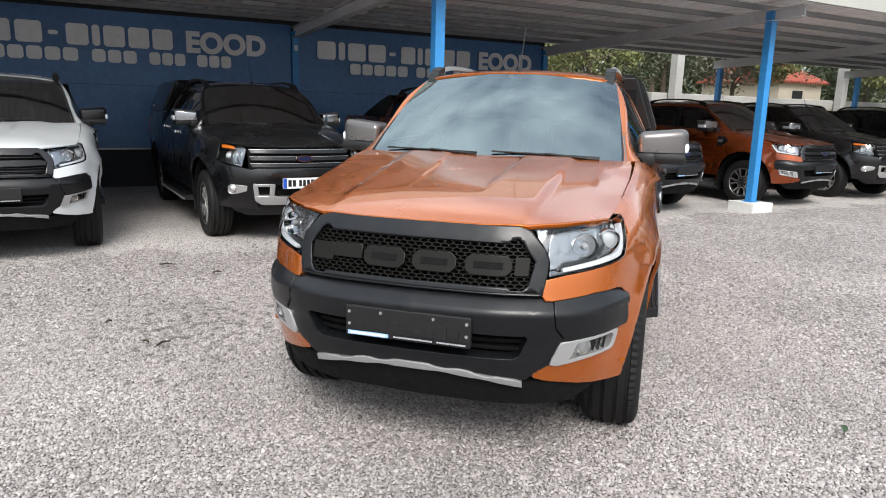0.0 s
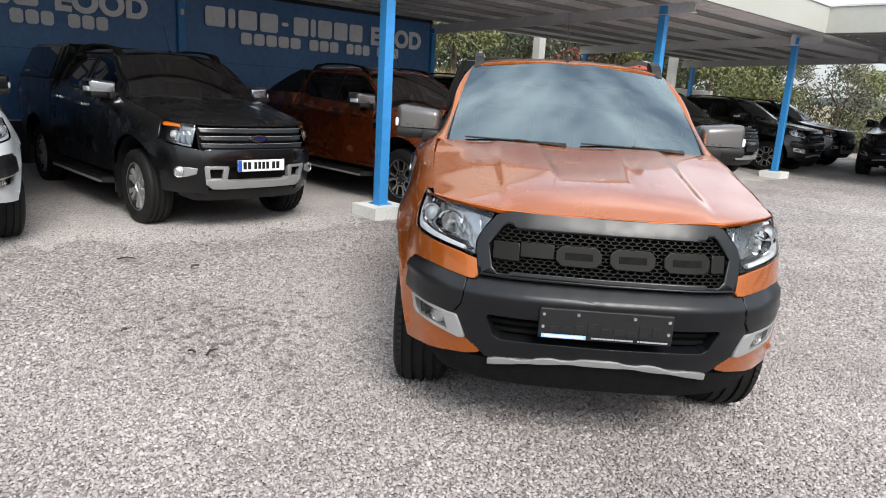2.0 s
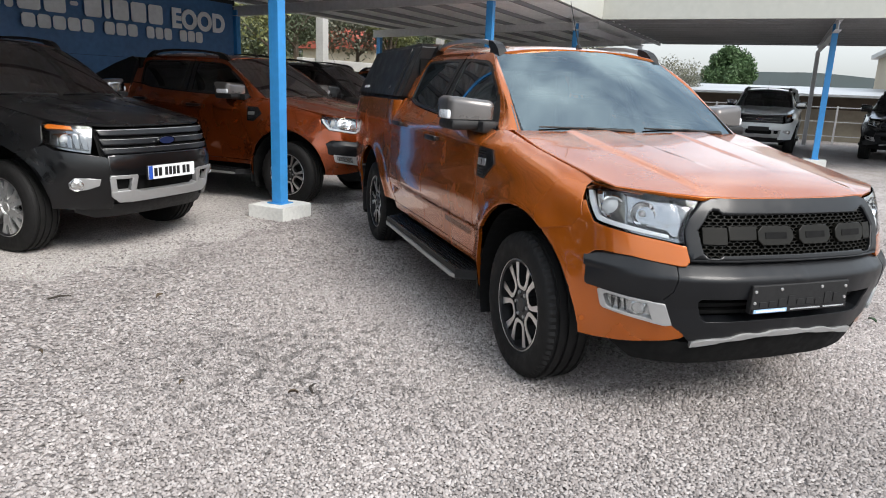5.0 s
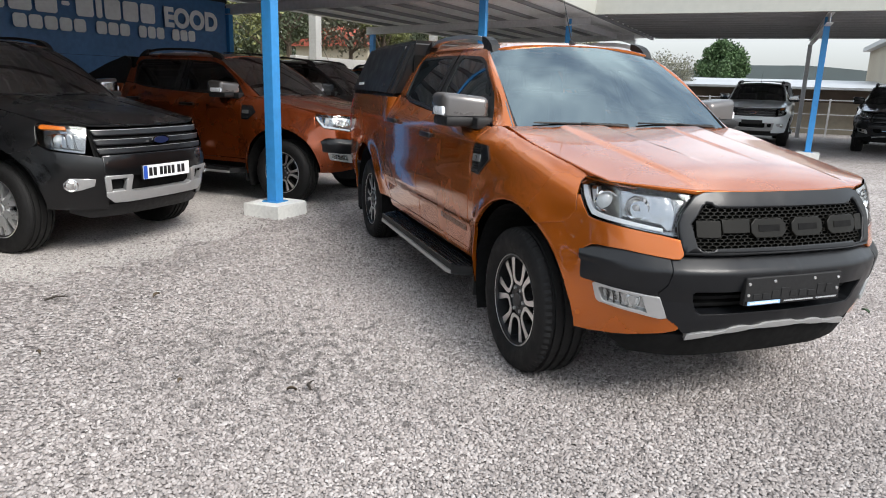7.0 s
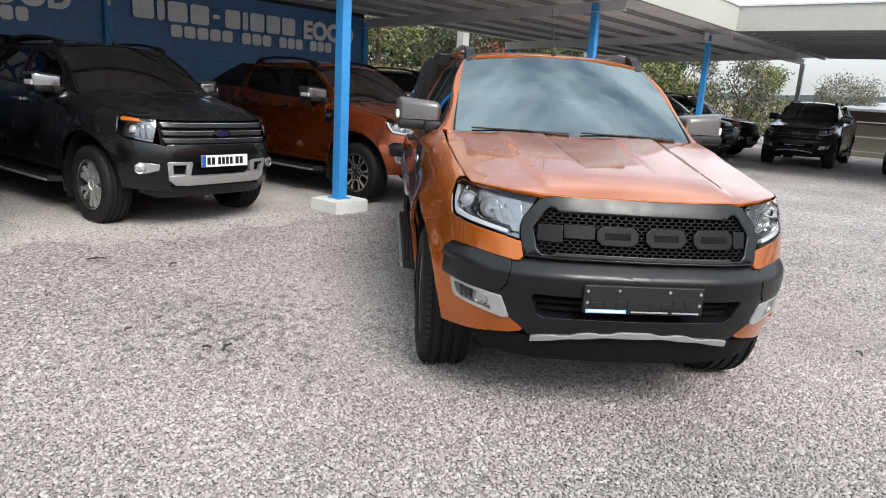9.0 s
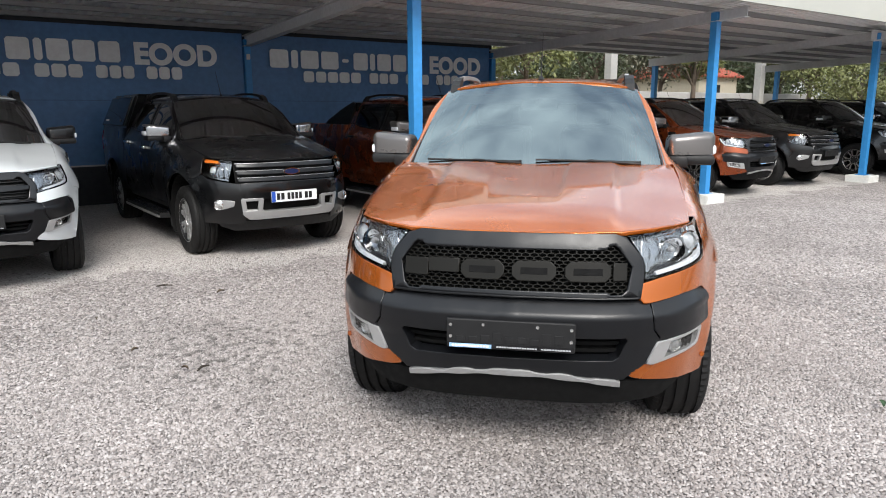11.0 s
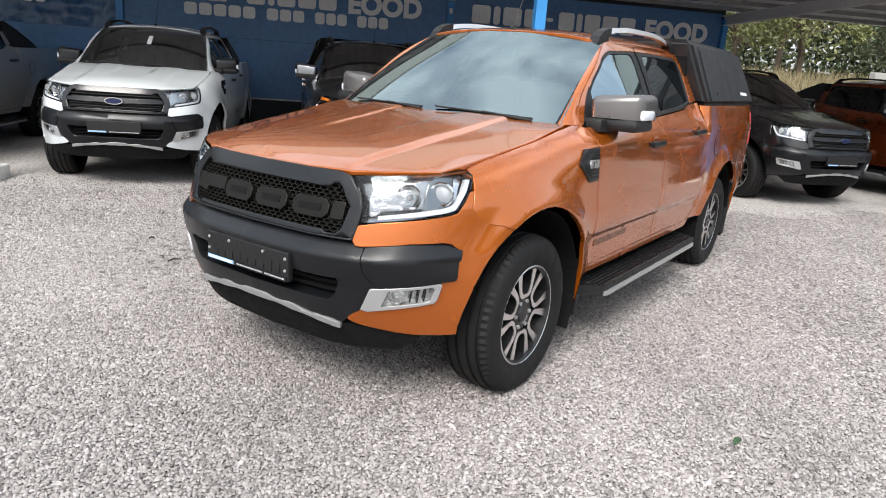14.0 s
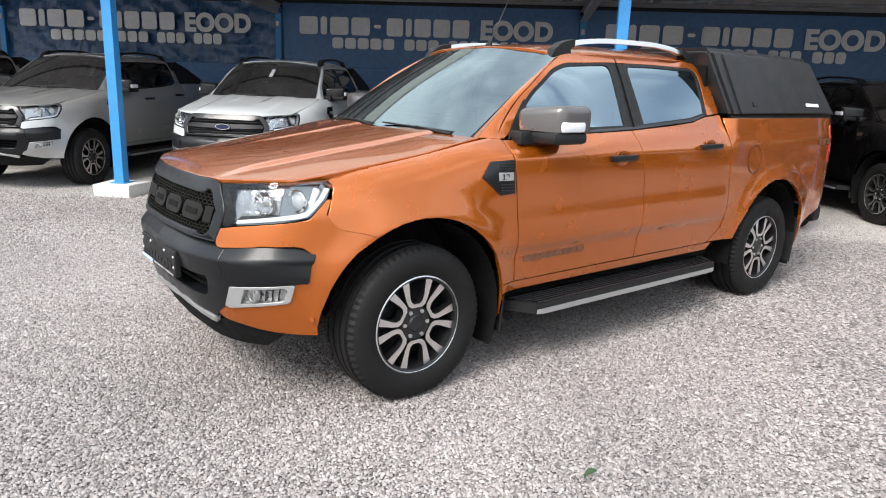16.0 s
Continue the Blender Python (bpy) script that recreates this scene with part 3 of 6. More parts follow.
    both("pillar_trim", lean([(1.50, 1.276), (1.665, 1.284), (1.555, 1.662), (1.435, 1.662)]), upper, BLACK_PL if style == "mesh" else BLACK_GL, car, "black pillar trim", off=-0.006)
    both("door_gap", lean([(1.574, 1.276), (1.581, 1.276), (1.499, 1.695), (1.492, 1.695)]), upper, CAVITY, car, "dark gap between the doors", off=0.0015, thick=0.010, bev=0.0)
    both("window_seal", [(0.575, 1.240), (1.10, 1.262), (1.55, 1.276), (2.20, 1.316), (2.37, 1.352), (2.37, 1.364), (2.19, 1.334), (1.55, 1.292), (1.10, 1.277), (0.60, 1.258)], side, BLACK_GL, car, "black window seal", off=0.002)
    glass_s, glass_f = (TINT, GLASS) if style == "mesh" else (TINT_ROW, GLASS_ROW)
    both("front_window", soft_corners(lean([(0.61, 1.264), (1.505, 1.286), (1.43, 1.664), (1.06, 1.644), (0.955, 1.602), (0.80, 1.472)])), side, glass_s, car, "tinted front side window", off=-0.010, thick=0.004)
    both("rear_window", soft_corners(lean([(1.66, 1.290), (2.19, 1.326), (2.376, 1.362), (2.368, 1.46), (2.344, 1.620), (2.292, 1.664), (1.85, 1.668), (1.55, 1.664)])), side, glass_s, car, "tinted rear side window", off=-0.010, thick=0.004)
    trim = BLACK_PL if style == "mesh" else BLACK_GL
    ring_f = lean([(0.594, 1.258), (1.515, 1.282), (1.438, 1.668), (1.056, 1.649), (0.947, 1.607), (0.790, 1.476)])
    hole_f = lean([(0.655, 1.282), (1.488, 1.302), (1.418, 1.646), (1.070, 1.624), (0.975, 1.586), (0.828, 1.466)])
    ring_r = lean([(1.650, 1.286), (2.19, 1.322), (2.384, 1.358), (2.374, 1.462), (2.350, 1.625), (2.294, 1.669), (1.85, 1.673), (1.545, 1.669)])
    hole_r = lean([(1.678, 1.308), (2.175, 1.343), (2.345, 1.374), (2.340, 1.452), (2.322, 1.597), (2.274, 1.642), (1.85, 1.648), (1.580, 1.644)])
    both("window_surround", soft_corners(ring_f), side, trim, car, "black window surround", off=-0.004, thick=0.012, bev=0.002, hole=soft_corners(hole_f))
    both("window_surround", soft_corners(ring_r), side, trim, car, "black window surround", off=-0.004, thick=0.012, bev=0.002, hole=soft_corners(hole_r))
    both("mirror_sail", [(0.612, 1.264), (0.775, 1.268), (0.775, 1.428), (0.765, 1.436)], side, BLACK_PL, car, "black triangle behind the mirror", off=0.001, thick=0.012, bev=0.002)
    if style == "mesh":
        x = 0.655
        for w2 in (0.084, 0.042, 0.060, 0.054, 0.060, 0.054, 0.060, 0.060):
            both("door_decal", [(x, 0.602 + 0.010 * (x - 0.65)), (x + w2 - 0.004, 0.602 + 0.010 * (x - 0.65)), (x + w2 - 0.002, 0.638 + 0.010 * (x - 0.65)), (x + 0.002, 0.638 + 0.010 * (x - 0.65))], side, DECAL, car, "dark grey door decal", off=0.003, thick=0.001, bev=0.0)
            x += w2
    # bonnet, screen, roof
    hd = [(0.0, -0.815), (0.25, -0.806), (0.44, -0.778), (0.56, -0.718), (0.66, -0.636), (0.724, -0.562), (0.736, -0.455), (0.753, -0.23), (0.772, 0.11), (0.772, 0.31), (0.762, 0.425), (0.73, 0.418), (0.55, 0.372), (0.30, 0.330), (0.0, 0.315)]
    hd = hd + [(-x, y) for x, y in hd[-2:0:-1]]
    panel("bonnet", hd, hood, P, car, thick=0.014, bev=0.007, step=0.028)
    panel("windscreen", [(-0.742, 0.0), (0.742, 0.0), (0.686, 0.5), (0.622, 1.0), (-0.622, 1.0), (-0.686, 0.5)], screen, glass_f, car, "bluish glass windscreen", thick=0.004, step=0.1, bev=0.001)
    cowl = bmesh.new()
    box(cowl, -0.72, 0.72, 0.30, 0.66, 1.10, 1.205)
    part("cowl", cowl, BLACK_PL, car, "black plastic cowl")
    rf = [(0.0, 1.022), (0.35, 1.047), (0.52, 1.075), (0.600, 1.098), (0.618, 1.6), (0.618, 2.2), (0.59, 2.42), (0.45, 2.50), (0.0, 2.52)]
    rf = rf + [(-x, y) for x, y in rf[-2:0:-1]]
    panel("roof_panel", rf, roof, P, car, thick=0.03, step=0.09)
    def pillar(u, t):
        e, f = Vector(screen(0.735 - 0.118 * t, t)), Vector(upper(0.515 + 0.425 * t + 0.165 * t ** 3, 1.240 + 0.435 * t))
        p = e.lerp(f, u)
        bow = 0.008 * (1 - 0.85 * t) * math.sin(math.pi * min(1, max(0, u)))
        return (p.x + bow, p.y - bow, p.z + bow * 0.5)
    both("windscreen_pillar", [(-0.08, 0.0), (1.0, 0.0), (1.0, 0.998), (-0.08, 0.998)], pillar, P, car, thick=0.03, bev=0.0, step=0.12)
    both("screen_seal", [(-0.22, 0.0), (0.02, 0.0), (0.02, 0.955), (-0.22, 0.965)], pillar, BLACK_GL, car, "black windscreen seal", off=-0.001, thick=0.006, bev=0.0, step=0.12)
    bm = bmesh.new()
    box(bm, -0.55, 0.55, 1.12, 2.45, 1.59, 1.65)
    box(bm, -0.70, 0.70, 2.48, 2.52, 1.0, 1.68)
    part("cab_lining", bm, CAVITY, car, "dark headlining and rear bulkhead")
    # cabin
    bm = bmesh.new()
    box(bm, -0.68, 0.68, 0.62, 0.98, 0.98, 1.20, 0.05)
    part("dashboard", bm, SEAT, car, "black dashboard")
    for x in (-0.36, 0.36):
        for y in (1.45, 2.15):
            bm = bmesh.new()
            box(bm, x - 0.24, x + 0.24, y - 0.32, y + 0.16, 0.92, 1.04, 0.05)
            box(bm, x - 0.23, x + 0.23, y + 0.10, y + 0.24, 0.98, 1.42, 0.05)
            box(bm, x - 0.13, x + 0.13, y + 0.14, y + 0.23, 1.44, 1.60, 0.04)
            part("seat", bm, SEAT, car, "black leather seat")
    bm = bmesh.new()
    bmesh.ops.create_uvsphere(bm, u_segments=8, v_segments=4, radius=0.03, matrix=Matrix.Translation((0, 0.97, 1.60)))
    box(bm, -0.12, 0.12, 0.98, 1.01, 1.55, 1.62, 0.012)
    part("rear_view_mirror", bm, BLACK_PL, car)
    # tailgate and bed
    bm = bmesh.new()
    box(bm, -0.80, 0.80, 4.18, 4.24, 0.62, 1.34, 0.015)
    part("tailgate", bm, P, car)
    bm = bmesh.new()
    box(bm, -0.81, 0.81, 4.20, 4.35, 0.46, 0.60, 0.03)
    part("rear_bumper", bm, BLACK_PL, car, "black rear bumper")
    for sgn in (False, True):
        panel("tail_lamp", [(4.06, 1.00), (4.236, 0.97), (4.232, 1.30), (4.09, 1.28)], side, RED_LENS, car, "red tail lamp", off=0.006, mirror=sgn)
    if load == "hardtop":
        bm = bmesh.new()
        lo = [(-0.875, 2.60, 1.338), (0.875, 2.60, 1.338), (0.875, 4.20, 1.338), (-0.875, 4.20, 1.338)]
        hi = [(-0.715, 2.45, 1.800), (0.715, 2.45, 1.800), (0.715, 3.90, 1.790), (-0.715, 3.90, 1.790)]
        v = [bm.verts.new(p) for p in lo + hi]
        for q in ((0, 1, 5, 4), (1, 2, 6, 5), (2, 3, 7, 6), (3, 0, 4, 7), (4, 5, 6, 7), (3, 2, 1, 0)):
            bm.faces.new([v[i] for i in q])
        bmesh.ops.bevel(bm, geom=bm.edges[:], offset=0.035, segments=3, affect="EDGES")
        top = part("hardtop", bm, CANOPY_M if style == "mesh" else P, car, "satin black hardtop over the bed" if style == "mesh" else "hardtop over the bed", smooth=True)

        def cap(y, z):
            return (0.882 - (z - 1.338) * 0.346, y, z)
        both("side_hatch", [(2.70, 1.372), (2.595, 1.757), (3.83, 1.746), (4.075, 1.380)], cap, CANOPY_M if style == "mesh" else TINT_ROW, top, "black side hatch", off=0.006, thick=0.01)
        both("hatch_latch", [(2.86, 1.42), (2.86, 1.45), (2.91, 1.45), (2.91, 1.42)], cap, ALLOY_DK, top, off=0.014, bev=0.001)
        both("maker_plate", [(3.66, 1.425), (3.66, 1.448), (3.86, 1.444), (3.86, 1.421)], cap, WRITE_W, top, "small pale maker's plate", off=0.010, thick=0.004, bev=0.0)
    else:
        bm = bmesh.new()
        box(bm, -0.82, 0.82, 2.58, 4.18, 1.27, 1.325, 0.01)
        part("bed_cover", bm, BLACK_PL, car, "black bed cover")
        if load == "bar":
            for sgn in (False, True):
                panel("sport_bar", [(2.60, 1.345), (2.56, 1.66), (2.66, 1.70), (2.95, 1.60), (3.35, 1.42), (3.45, 1.345)], lambda y, z: (0.80 - (z - 1.34) * 0.35, y, z), BLACK_PL, car, "black sports bar", thick=0.08, mirror=sgn)
            bm = bmesh.new()
            box(bm, -0.68, 0.68, 2.60, 2.74, 1.60, 1.69, 0.03)
            part("sport_bar_hoop", bm, BLACK_PL, car)
    # wheels
    for x, y, turned in ((0.768, 0, False), (0.768, 3.22, False), (-0.768, 0, True), (-0.768, 3.22, True)):
        wheel_at(car, x, y, turned, old)
    for sgn in (1, -1):
        for y in (0.53, 3.72):
            bm = bmesh.new()
            box(bm, sgn * 0.66, sgn * 0.905, y, y + 0.012, 0.20 if y > 3 else 0.24, 0.55, 0.004, Matrix.Translation((0, y, 0.55)) @ Matrix.Rotation(radians(-8 if y > 3 else -4), 4, "X") @ Matrix.Translation((0, -y, -0.55)))
            part("mud_flap", bm, BLACK_PL, car, "black rubber mud flap")
        # side step with ribs and a silver edge
        bm = bmesh.new()
        poly = [(0.575, 0.78), (0.70, 0.975), (2.42, 0.975), (2.55, 0.78)]
        prism(bm, [(sgn * x, y) for y, x in poly], 0.325, 0.380)
        step_p = part("side_step", bm, BLACK_PL, car, "black ribbed side step")
        for k in range(6):
            bm = bmesh.new()
            x = 0.83 + 0.026 * k
            y0 = 0.575 + (x - 0.78) * 0.64 + 0.03
            y1 = 2.55 - (x - 0.78) * 0.66 - 0.03
            box(bm, sgn * x, sgn * (x + 0.012), y0, y1, 0.379, 0.391, 0.003)
            part("step_rib", bm, BLACK_GL, step_p)
        bm = bmesh.new()
        prism(bm, [(sgn * 0.976, 0.71), (sgn * 0.990, 0.75), (sgn * 0.990, 2.38), (sgn * 0.976, 2.42)], 0.323, 0.347)
        part("step_edge", bm, SATIN, step_p, "satin silver step edge")
        # door handles
        for y in (1.37, 2.28):
            z = 1.125 + 0.045 * (y - 1.37)
            bm = bmesh.new()
            x0 = side(y, z)[0]
            dish = bmesh.new()
            lathe(dish, [(0.064, 0.0015), (0.058, 0.0035), (0.050, 0.0020), (0.0, 0.0005)], 24, Matrix.Translation((sgn * x0, y + 0.01, z)) @ Matrix.Rotation(radians(90 * sgn), 4, "Y") @ Matrix.Diagonal((0.72, 1.0, 1.0, 1.0)))
            part("handle_cup", dish, P, car, "painted handle cup", smooth=True)
            box(bm, sgn * (x0 + 0.012), sgn * (x0 + 0.040), y - 0.11, y + 0.11, z - 0.018, z + 0.018, 0.010)
            box(bm, sgn * (x0 - 0.02), sgn * (x0 + 0.02), y - 0.10, y - 0.07, z - 0.012, z + 0.012)
            box(bm, sgn * (x0 - 0.02), sgn * (x0 + 0.02), y + 0.07, y + 0.10, z - 0.012, z + 0.012)
            part("door_handle", bm, DARK_PAINT if not old else CHROME, car, "dark grey door handle", smooth=True)
        # mirror
        bm = bmesh.new()
        box(bm, sgn * 0.782, sgn * 1.056, 0.655, 0.880, 1.228, 1.416)
        bmesh.ops.bevel(bm, geom=bm.edges[:], offset=0.040, segments=5, affect="EDGES", profile=0.5)
        for v in bm.verts:
            k = (abs(v.co.x) - 0.815) / 0.22
            v.co.y += 0.055 * k * k
            if v.co.z > 1.33:
                v.co.z -= 0.020 * (1 - min(1, max(0, k)))
        bmesh.ops.bisect_plane(bm, geom=bm.verts[:] + bm.edges[:] + bm.faces[:], plane_co=(0, 0, 1.284), plane_no=(0, 0, 1), clear_inner=True)
        mir = part("door_mirror", bm, MIRROR_OLD if old else MIRROR_CAP if style == "mesh" else BLACK_CAP, car, "chrome mirror cap" if old else "satin grey mirror cap" if style == "mesh" else "mirror cap", smooth=True)
        bm = bmesh.new()
        box(bm, sgn * 0.787, sgn * 1.048, 0.669, 0.920, 1.222, 1.2835, 0.022)
        box(bm, sgn * 0.78, sgn * 0.885, 0.60, 0.82, 1.210, 1.280, 0.016)
        part("mirror_foot", bm, BLACK_PL, mir, "black mirror base", smooth=True)
        bm = bmesh.new()
        box(bm, sgn * 0.975, sgn * 1.062, 0.720, 0.885, 1.282, 1.338, 0.016)
        part("mirror_indicator", bm, LAMP_WHITE, mir, "clear mirror indicator", smooth=True)
        bm = bmesh.new()
        box(bm, sgn * 0.825, sgn * 1.032, 0.825, 0.913, 1.285, 1.398, 0.02)
        part("mirror_housing", bm, BLACK_PL, mir, "black mirror housing", smooth=True)
        bm = bmesh.new()
        box(bm, sgn * 0.84, sgn * 1.018, 0.911, 0.917, 1.245, 1.385, 0.0)
        part("mirror_glass", bm, CHROME, mir)
        # roof rail
        bm = bmesh.new()
        ride = curve([(1.20, 1.748), (1.34, 1.778), (1.62, 1.800), (1.98, 1.804), (2.20, 1.792), (2.40, 1.754)])
        prof = [(1.245 + 1.105 * k / 22, ride(1.245 + 1.105 * k / 22)) for k in range(23)]
        for (ya, za), (yb, zb) in zip(prof, prof[1:]):
            q = [bm.verts.new((sgn * x, y, z)) for x, y, z in ((0.552, ya, za - 0.028), (0.590, ya, za - 0.028), (0.584, ya, za), (0.558, ya, za), (0.552, yb, zb - 0.028), (0.590, yb, zb - 0.028), (0.584, yb, zb), (0.558, yb, zb))]
            for f in ((0, 1, 5, 4), (1, 2, 6, 5), (2, 3, 7, 6), (3, 0, 4, 7)):
                bm.faces.new([q[i] for i in f])
        bmesh.ops.remove_doubles(bm, verts=bm.verts[:], dist=1e-4)
        bmesh.ops.holes_fill(bm, edges=bm.edges[:])
        rail = part("roof_rail", bm, ALLOY if style == "mesh" else BLACK_PL, car, "silver roof rail with black feet" if style == "mesh" else "black roof rail", smooth=True)
        for foot in ([(1.035, 1.668), (1.065, 1.714), (1.115, 1.747), (1.17, 1.764), (1.225, 1.774), (1.225, 1.738), (1.19, 1.716), (1.20, 1.680)], [(2.46, 1.672), (2.42, 1.718), (2.35, 1.762), (2.285, 1.783), (2.285, 1.747), (2.33, 1.722), (2.35, 1.690)]):
            bm = bmesh.new()
            a = [bm.verts.new((sgn * 0.544, y + 0.04, z)) for y, z in foot]
            b = [bm.verts.new((sgn * 0.602, y + 0.04, z)) for y, z in foot]
            bm.faces.new(a), bm.faces.new(b[::-1])
            for i in range(len(foot)):
                bm.faces.new((a[i], a[(i + 1) % len(foot)], b[(i + 1) % len(foot)], b[i]))
            part("rail_foot", bm, BLACK_PL, rail, "black rail foot")
        # wipers
        bm = bmesh.new()
        x0, x1 = (-0.62, -0.06) if sgn < 0 else (0.02, 0.60)
        a, b = Vector(screen(x0, 0.030)), Vector(screen(x1, 0.012))
        n_off = Vector((0, -0.008, 0.010))
        cyl(bm, a + n_off, b + n_off, 0.005, 0.006, 8)
        cyl(bm, (a + b) / 2 + n_off * 1.4, b + n_off * 1.2 + Vector((0, -0.012, -0.012)), 0.006, 0.008, 8)
        part("wiper", bm, BLACK_PL, car, "black windscreen wiper")
        # side vent with displacement badge
        if not old:
            vent = panel("fender_vent", [(0.335, 1.066), (0.392, 1.138), (0.527, 1.145), (0.537, 0.978), (0.442, 0.974)], side, BLACK_GL, car, "black fender vent", off=0.010, mirror=sgn < 0)
            panel("vent_badge", [(0.43, 1.045), (0.43, 1.085), (0.52, 1.085), (0.52, 1.045)], side, ALLOY, vent, "silver engine badge", off=0.014, thick=0.005, bev=0.001, mirror=sgn < 0)
            if style == "mesh":
                fc = bpy.data.curves.new("engine_size", "FONT")
                fc.body, fc.size, fc.extrude = "3.2", 0.042, 0.001
                fc.materials.append(BLACK_GL)
                fo = new("engine_size", fc)
                fo.parent = vent
                x0 = side(0.45, 1.06)[0] + 0.0155
                fo.matrix_basis = pose(x0, 0.442, 1.050, 90, 0, 90) if sgn > 0 else pose(-x0, 0.512, 1.050, 90, 0, -90)
            for k in range(3):
                for zz in (1.098 + 0.014 * k, 0.995 + 0.014 * k):
                    panel("vent_slat", [(0.44, zz), (0.52, zz), (0.52, zz + 0.006), (0.44, zz + 0.006)], side, ALLOY_DK, vent, off=0.014, thick=0.004, bev=0.0, mirror=sgn < 0)
    bm = bmesh.new()
    cyl(bm, (0.0, 1.13, 1.735), (0.0, 1.15, 1.765), 0.022, 0.014, 12)
    cyl(bm, (0.0, 1.145, 1.76), (0.0, 1.30, 2.06), 0.004, 0.002, 6)
    part("aerial", bm, BLACK_PL, car, "black roof aerial")
    face_old(car, P) if old else face_new(car, P, style)
    return car


def oval(bm, cx, cz, y, rx, rz, depth, seg=28):
    pts = [(cx + rx * math.cos(2 * math.pi * k / seg), cz + rz * math.sin(2 * math.pi * k / seg)) for k in range(seg)]
    a = [bm.verts.new((x, y, z)) for x, z in pts]
    b = [bm.verts.new((x, y + depth, z)) for x, z in pts]
    bm.faces.new(a), bm.faces.new(b[::-1])
    for i in range(seg):
        bm.faces.new((a[i], b[i], b[(i + 1) % seg], a[(i + 1) % seg]))


def lamp(car, outline, style):
    """A pair of headlamps: dark tub, chrome reflectors, projector, light bar and clear cover."""
    for mirror in (False, True):
        sg = -1 if mirror else 1
        hl = panel("headlamp", outline, front, TUB, car, "clear projector headlamp", off=-0.050, thick=-0.049, bev=0.0, mirror=mirror)
        cover = panel("lamp_cover", outline, front, CLEAR, hl, "clear lamp cover", off=0.002, thick=0.003, mirror=mirror)
        cover.visible_shadow = False
        if style == "old":
            for k in range(5):
                a = 0.66 + 0.056 * k
                panel("reflector", [(a, 0.868 + 0.006 * k), (a + 0.050, 0.874 + 0.006 * k), (a + 0.050, 1.005), (a, 1.003)], front, TUB, hl, "bright reflector facet", off=-0.036 + 0.010 * (k % 2), thick=0.02, bev=0.012, mirror=mirror)
            panel("amber_reflector", [(0.74, 1.056), (0.94, 1.068), (0.978, 1.052), (0.970, 1.034), (0.74, 1.030)], front, AMBER, hl, "amber indicator", off=-0.014, thick=0.03, mirror=mirror)
            p = Vector(front(0.80, 0.945))
        else:
            panel("lamp_plate", [(0.552, 0.892), (0.775, 0.915), (0.775, 1.058), (0.545, 1.040), (0.540, 0.960)], front, LAMP_IN, hl, "bright lamp plate", off=-0.042, thick=0.01, bev=0.01, mirror=mirror)
            panel("lamp_bezel", [(0.575, 0.893), (0.770, 0.913), (0.770, 0.940), (0.605, 0.922)], front, DARK_PAINT, hl, "dark grey lamp bezel", off=-0.028, thick=0.012, bev=0.004, mirror=mirror)
            q = Vector(front(0.690, 0.975))
            q.x *= sg
            dq = Vector((sg * 0.32, -1.0, 0.05)).normalized()
            mq = Matrix.Translation(q - dq * 0.040) @ dq.to_track_quat("Z", "Y").to_matrix().to_4x4()
            bm = bmesh.new()
            lathe(bm, [(0.0, -0.020), (0.018, -0.018), (0.036, -0.006), (0.050, 0.014), (0.053, 0.016), (0.054, 0.008)], 28, mq)
            part("reflector", bm, CHROME, hl, "chrome reflector bowl", smooth=True)
            bm = bmesh.new()
            lathe(bm, [(0.0, 0.012), (0.010, 0.010), (0.014, 0.0), (0.014, -0.015)], 14, mq)
            part("bulb_cap", bm, SATIN, hl, smooth=True)
            panel("lamp_divider", [(0.775, 0.915), (0.880, 0.924), (0.930, 0.985), (0.945, 1.066), (0.775, 1.058)], front, TUB, hl, "satin lamp divider", off=-0.040, thick=0.01, bev=0.012, mirror=mirror)
            panel("reflector", [(0.905, 0.965), (0.930, 0.985), (0.955, 1.050), (0.915, 1.052)], front, CHROME, hl, "chrome reflector facet", off=-0.030, thick=0.02, bev=0.008, mirror=mirror)
            panel("light_bar", [(0.60, 0.888), (0.875, 0.921), (0.912, 0.930), (0.974, 1.008), (0.985, 1.046), (0.962, 1.048), (0.946, 1.004), (0.900, 0.953), (0.865, 0.941), (0.60, 0.903)], front, LAMP_WHITE, hl, "white daytime light bar", off=-0.010, thick=0.02, mirror=mirror)
            p = Vector(front(0.826, 0.988))
        p.x *= sg
        d = Vector((sg * 0.45, -1.0, 0)).normalized()
        bm = bmesh.new()
        m = Matrix.Translation(p - d * 0.052) @ d.to_track_quat("Z", "Y").to_matrix().to_4x4()
        lathe(bm, [(0.048, 0.0), (0.051, 0.012), (0.046, 0.020), (0.039, 0.013), (0.036, 0.0)], 28, m)
        part("projector_ring", bm, CHROME, hl, "chrome projector ring", smooth=True)
        bm = bmesh.new()
        lathe(bm, [(0.0, 0.021), (0.016, 0.018), (0.028, 0.011), (0.037, 0.0), (0.037, -0.01), (0.0, -0.012)], 28, m)
        part("projector_lens", bm, LENS, hl, "glass projector lens", smooth=True)


def plate_bars(parent, x0, x1, z0, z1, y, material, n):
    """Small bars of print between x0 and x1 on a vertical plate that faces -y."""
    w = (x1 - x0) / n
    for k in range(n):
        bm = bmesh.new()
        box(bm, x0 + w * k + 0.1 * w, x0 + w * (k + 1) - 0.1 * w, y, y + 0.002, z0, z1)
        part("print_bar", bm, material, parent)


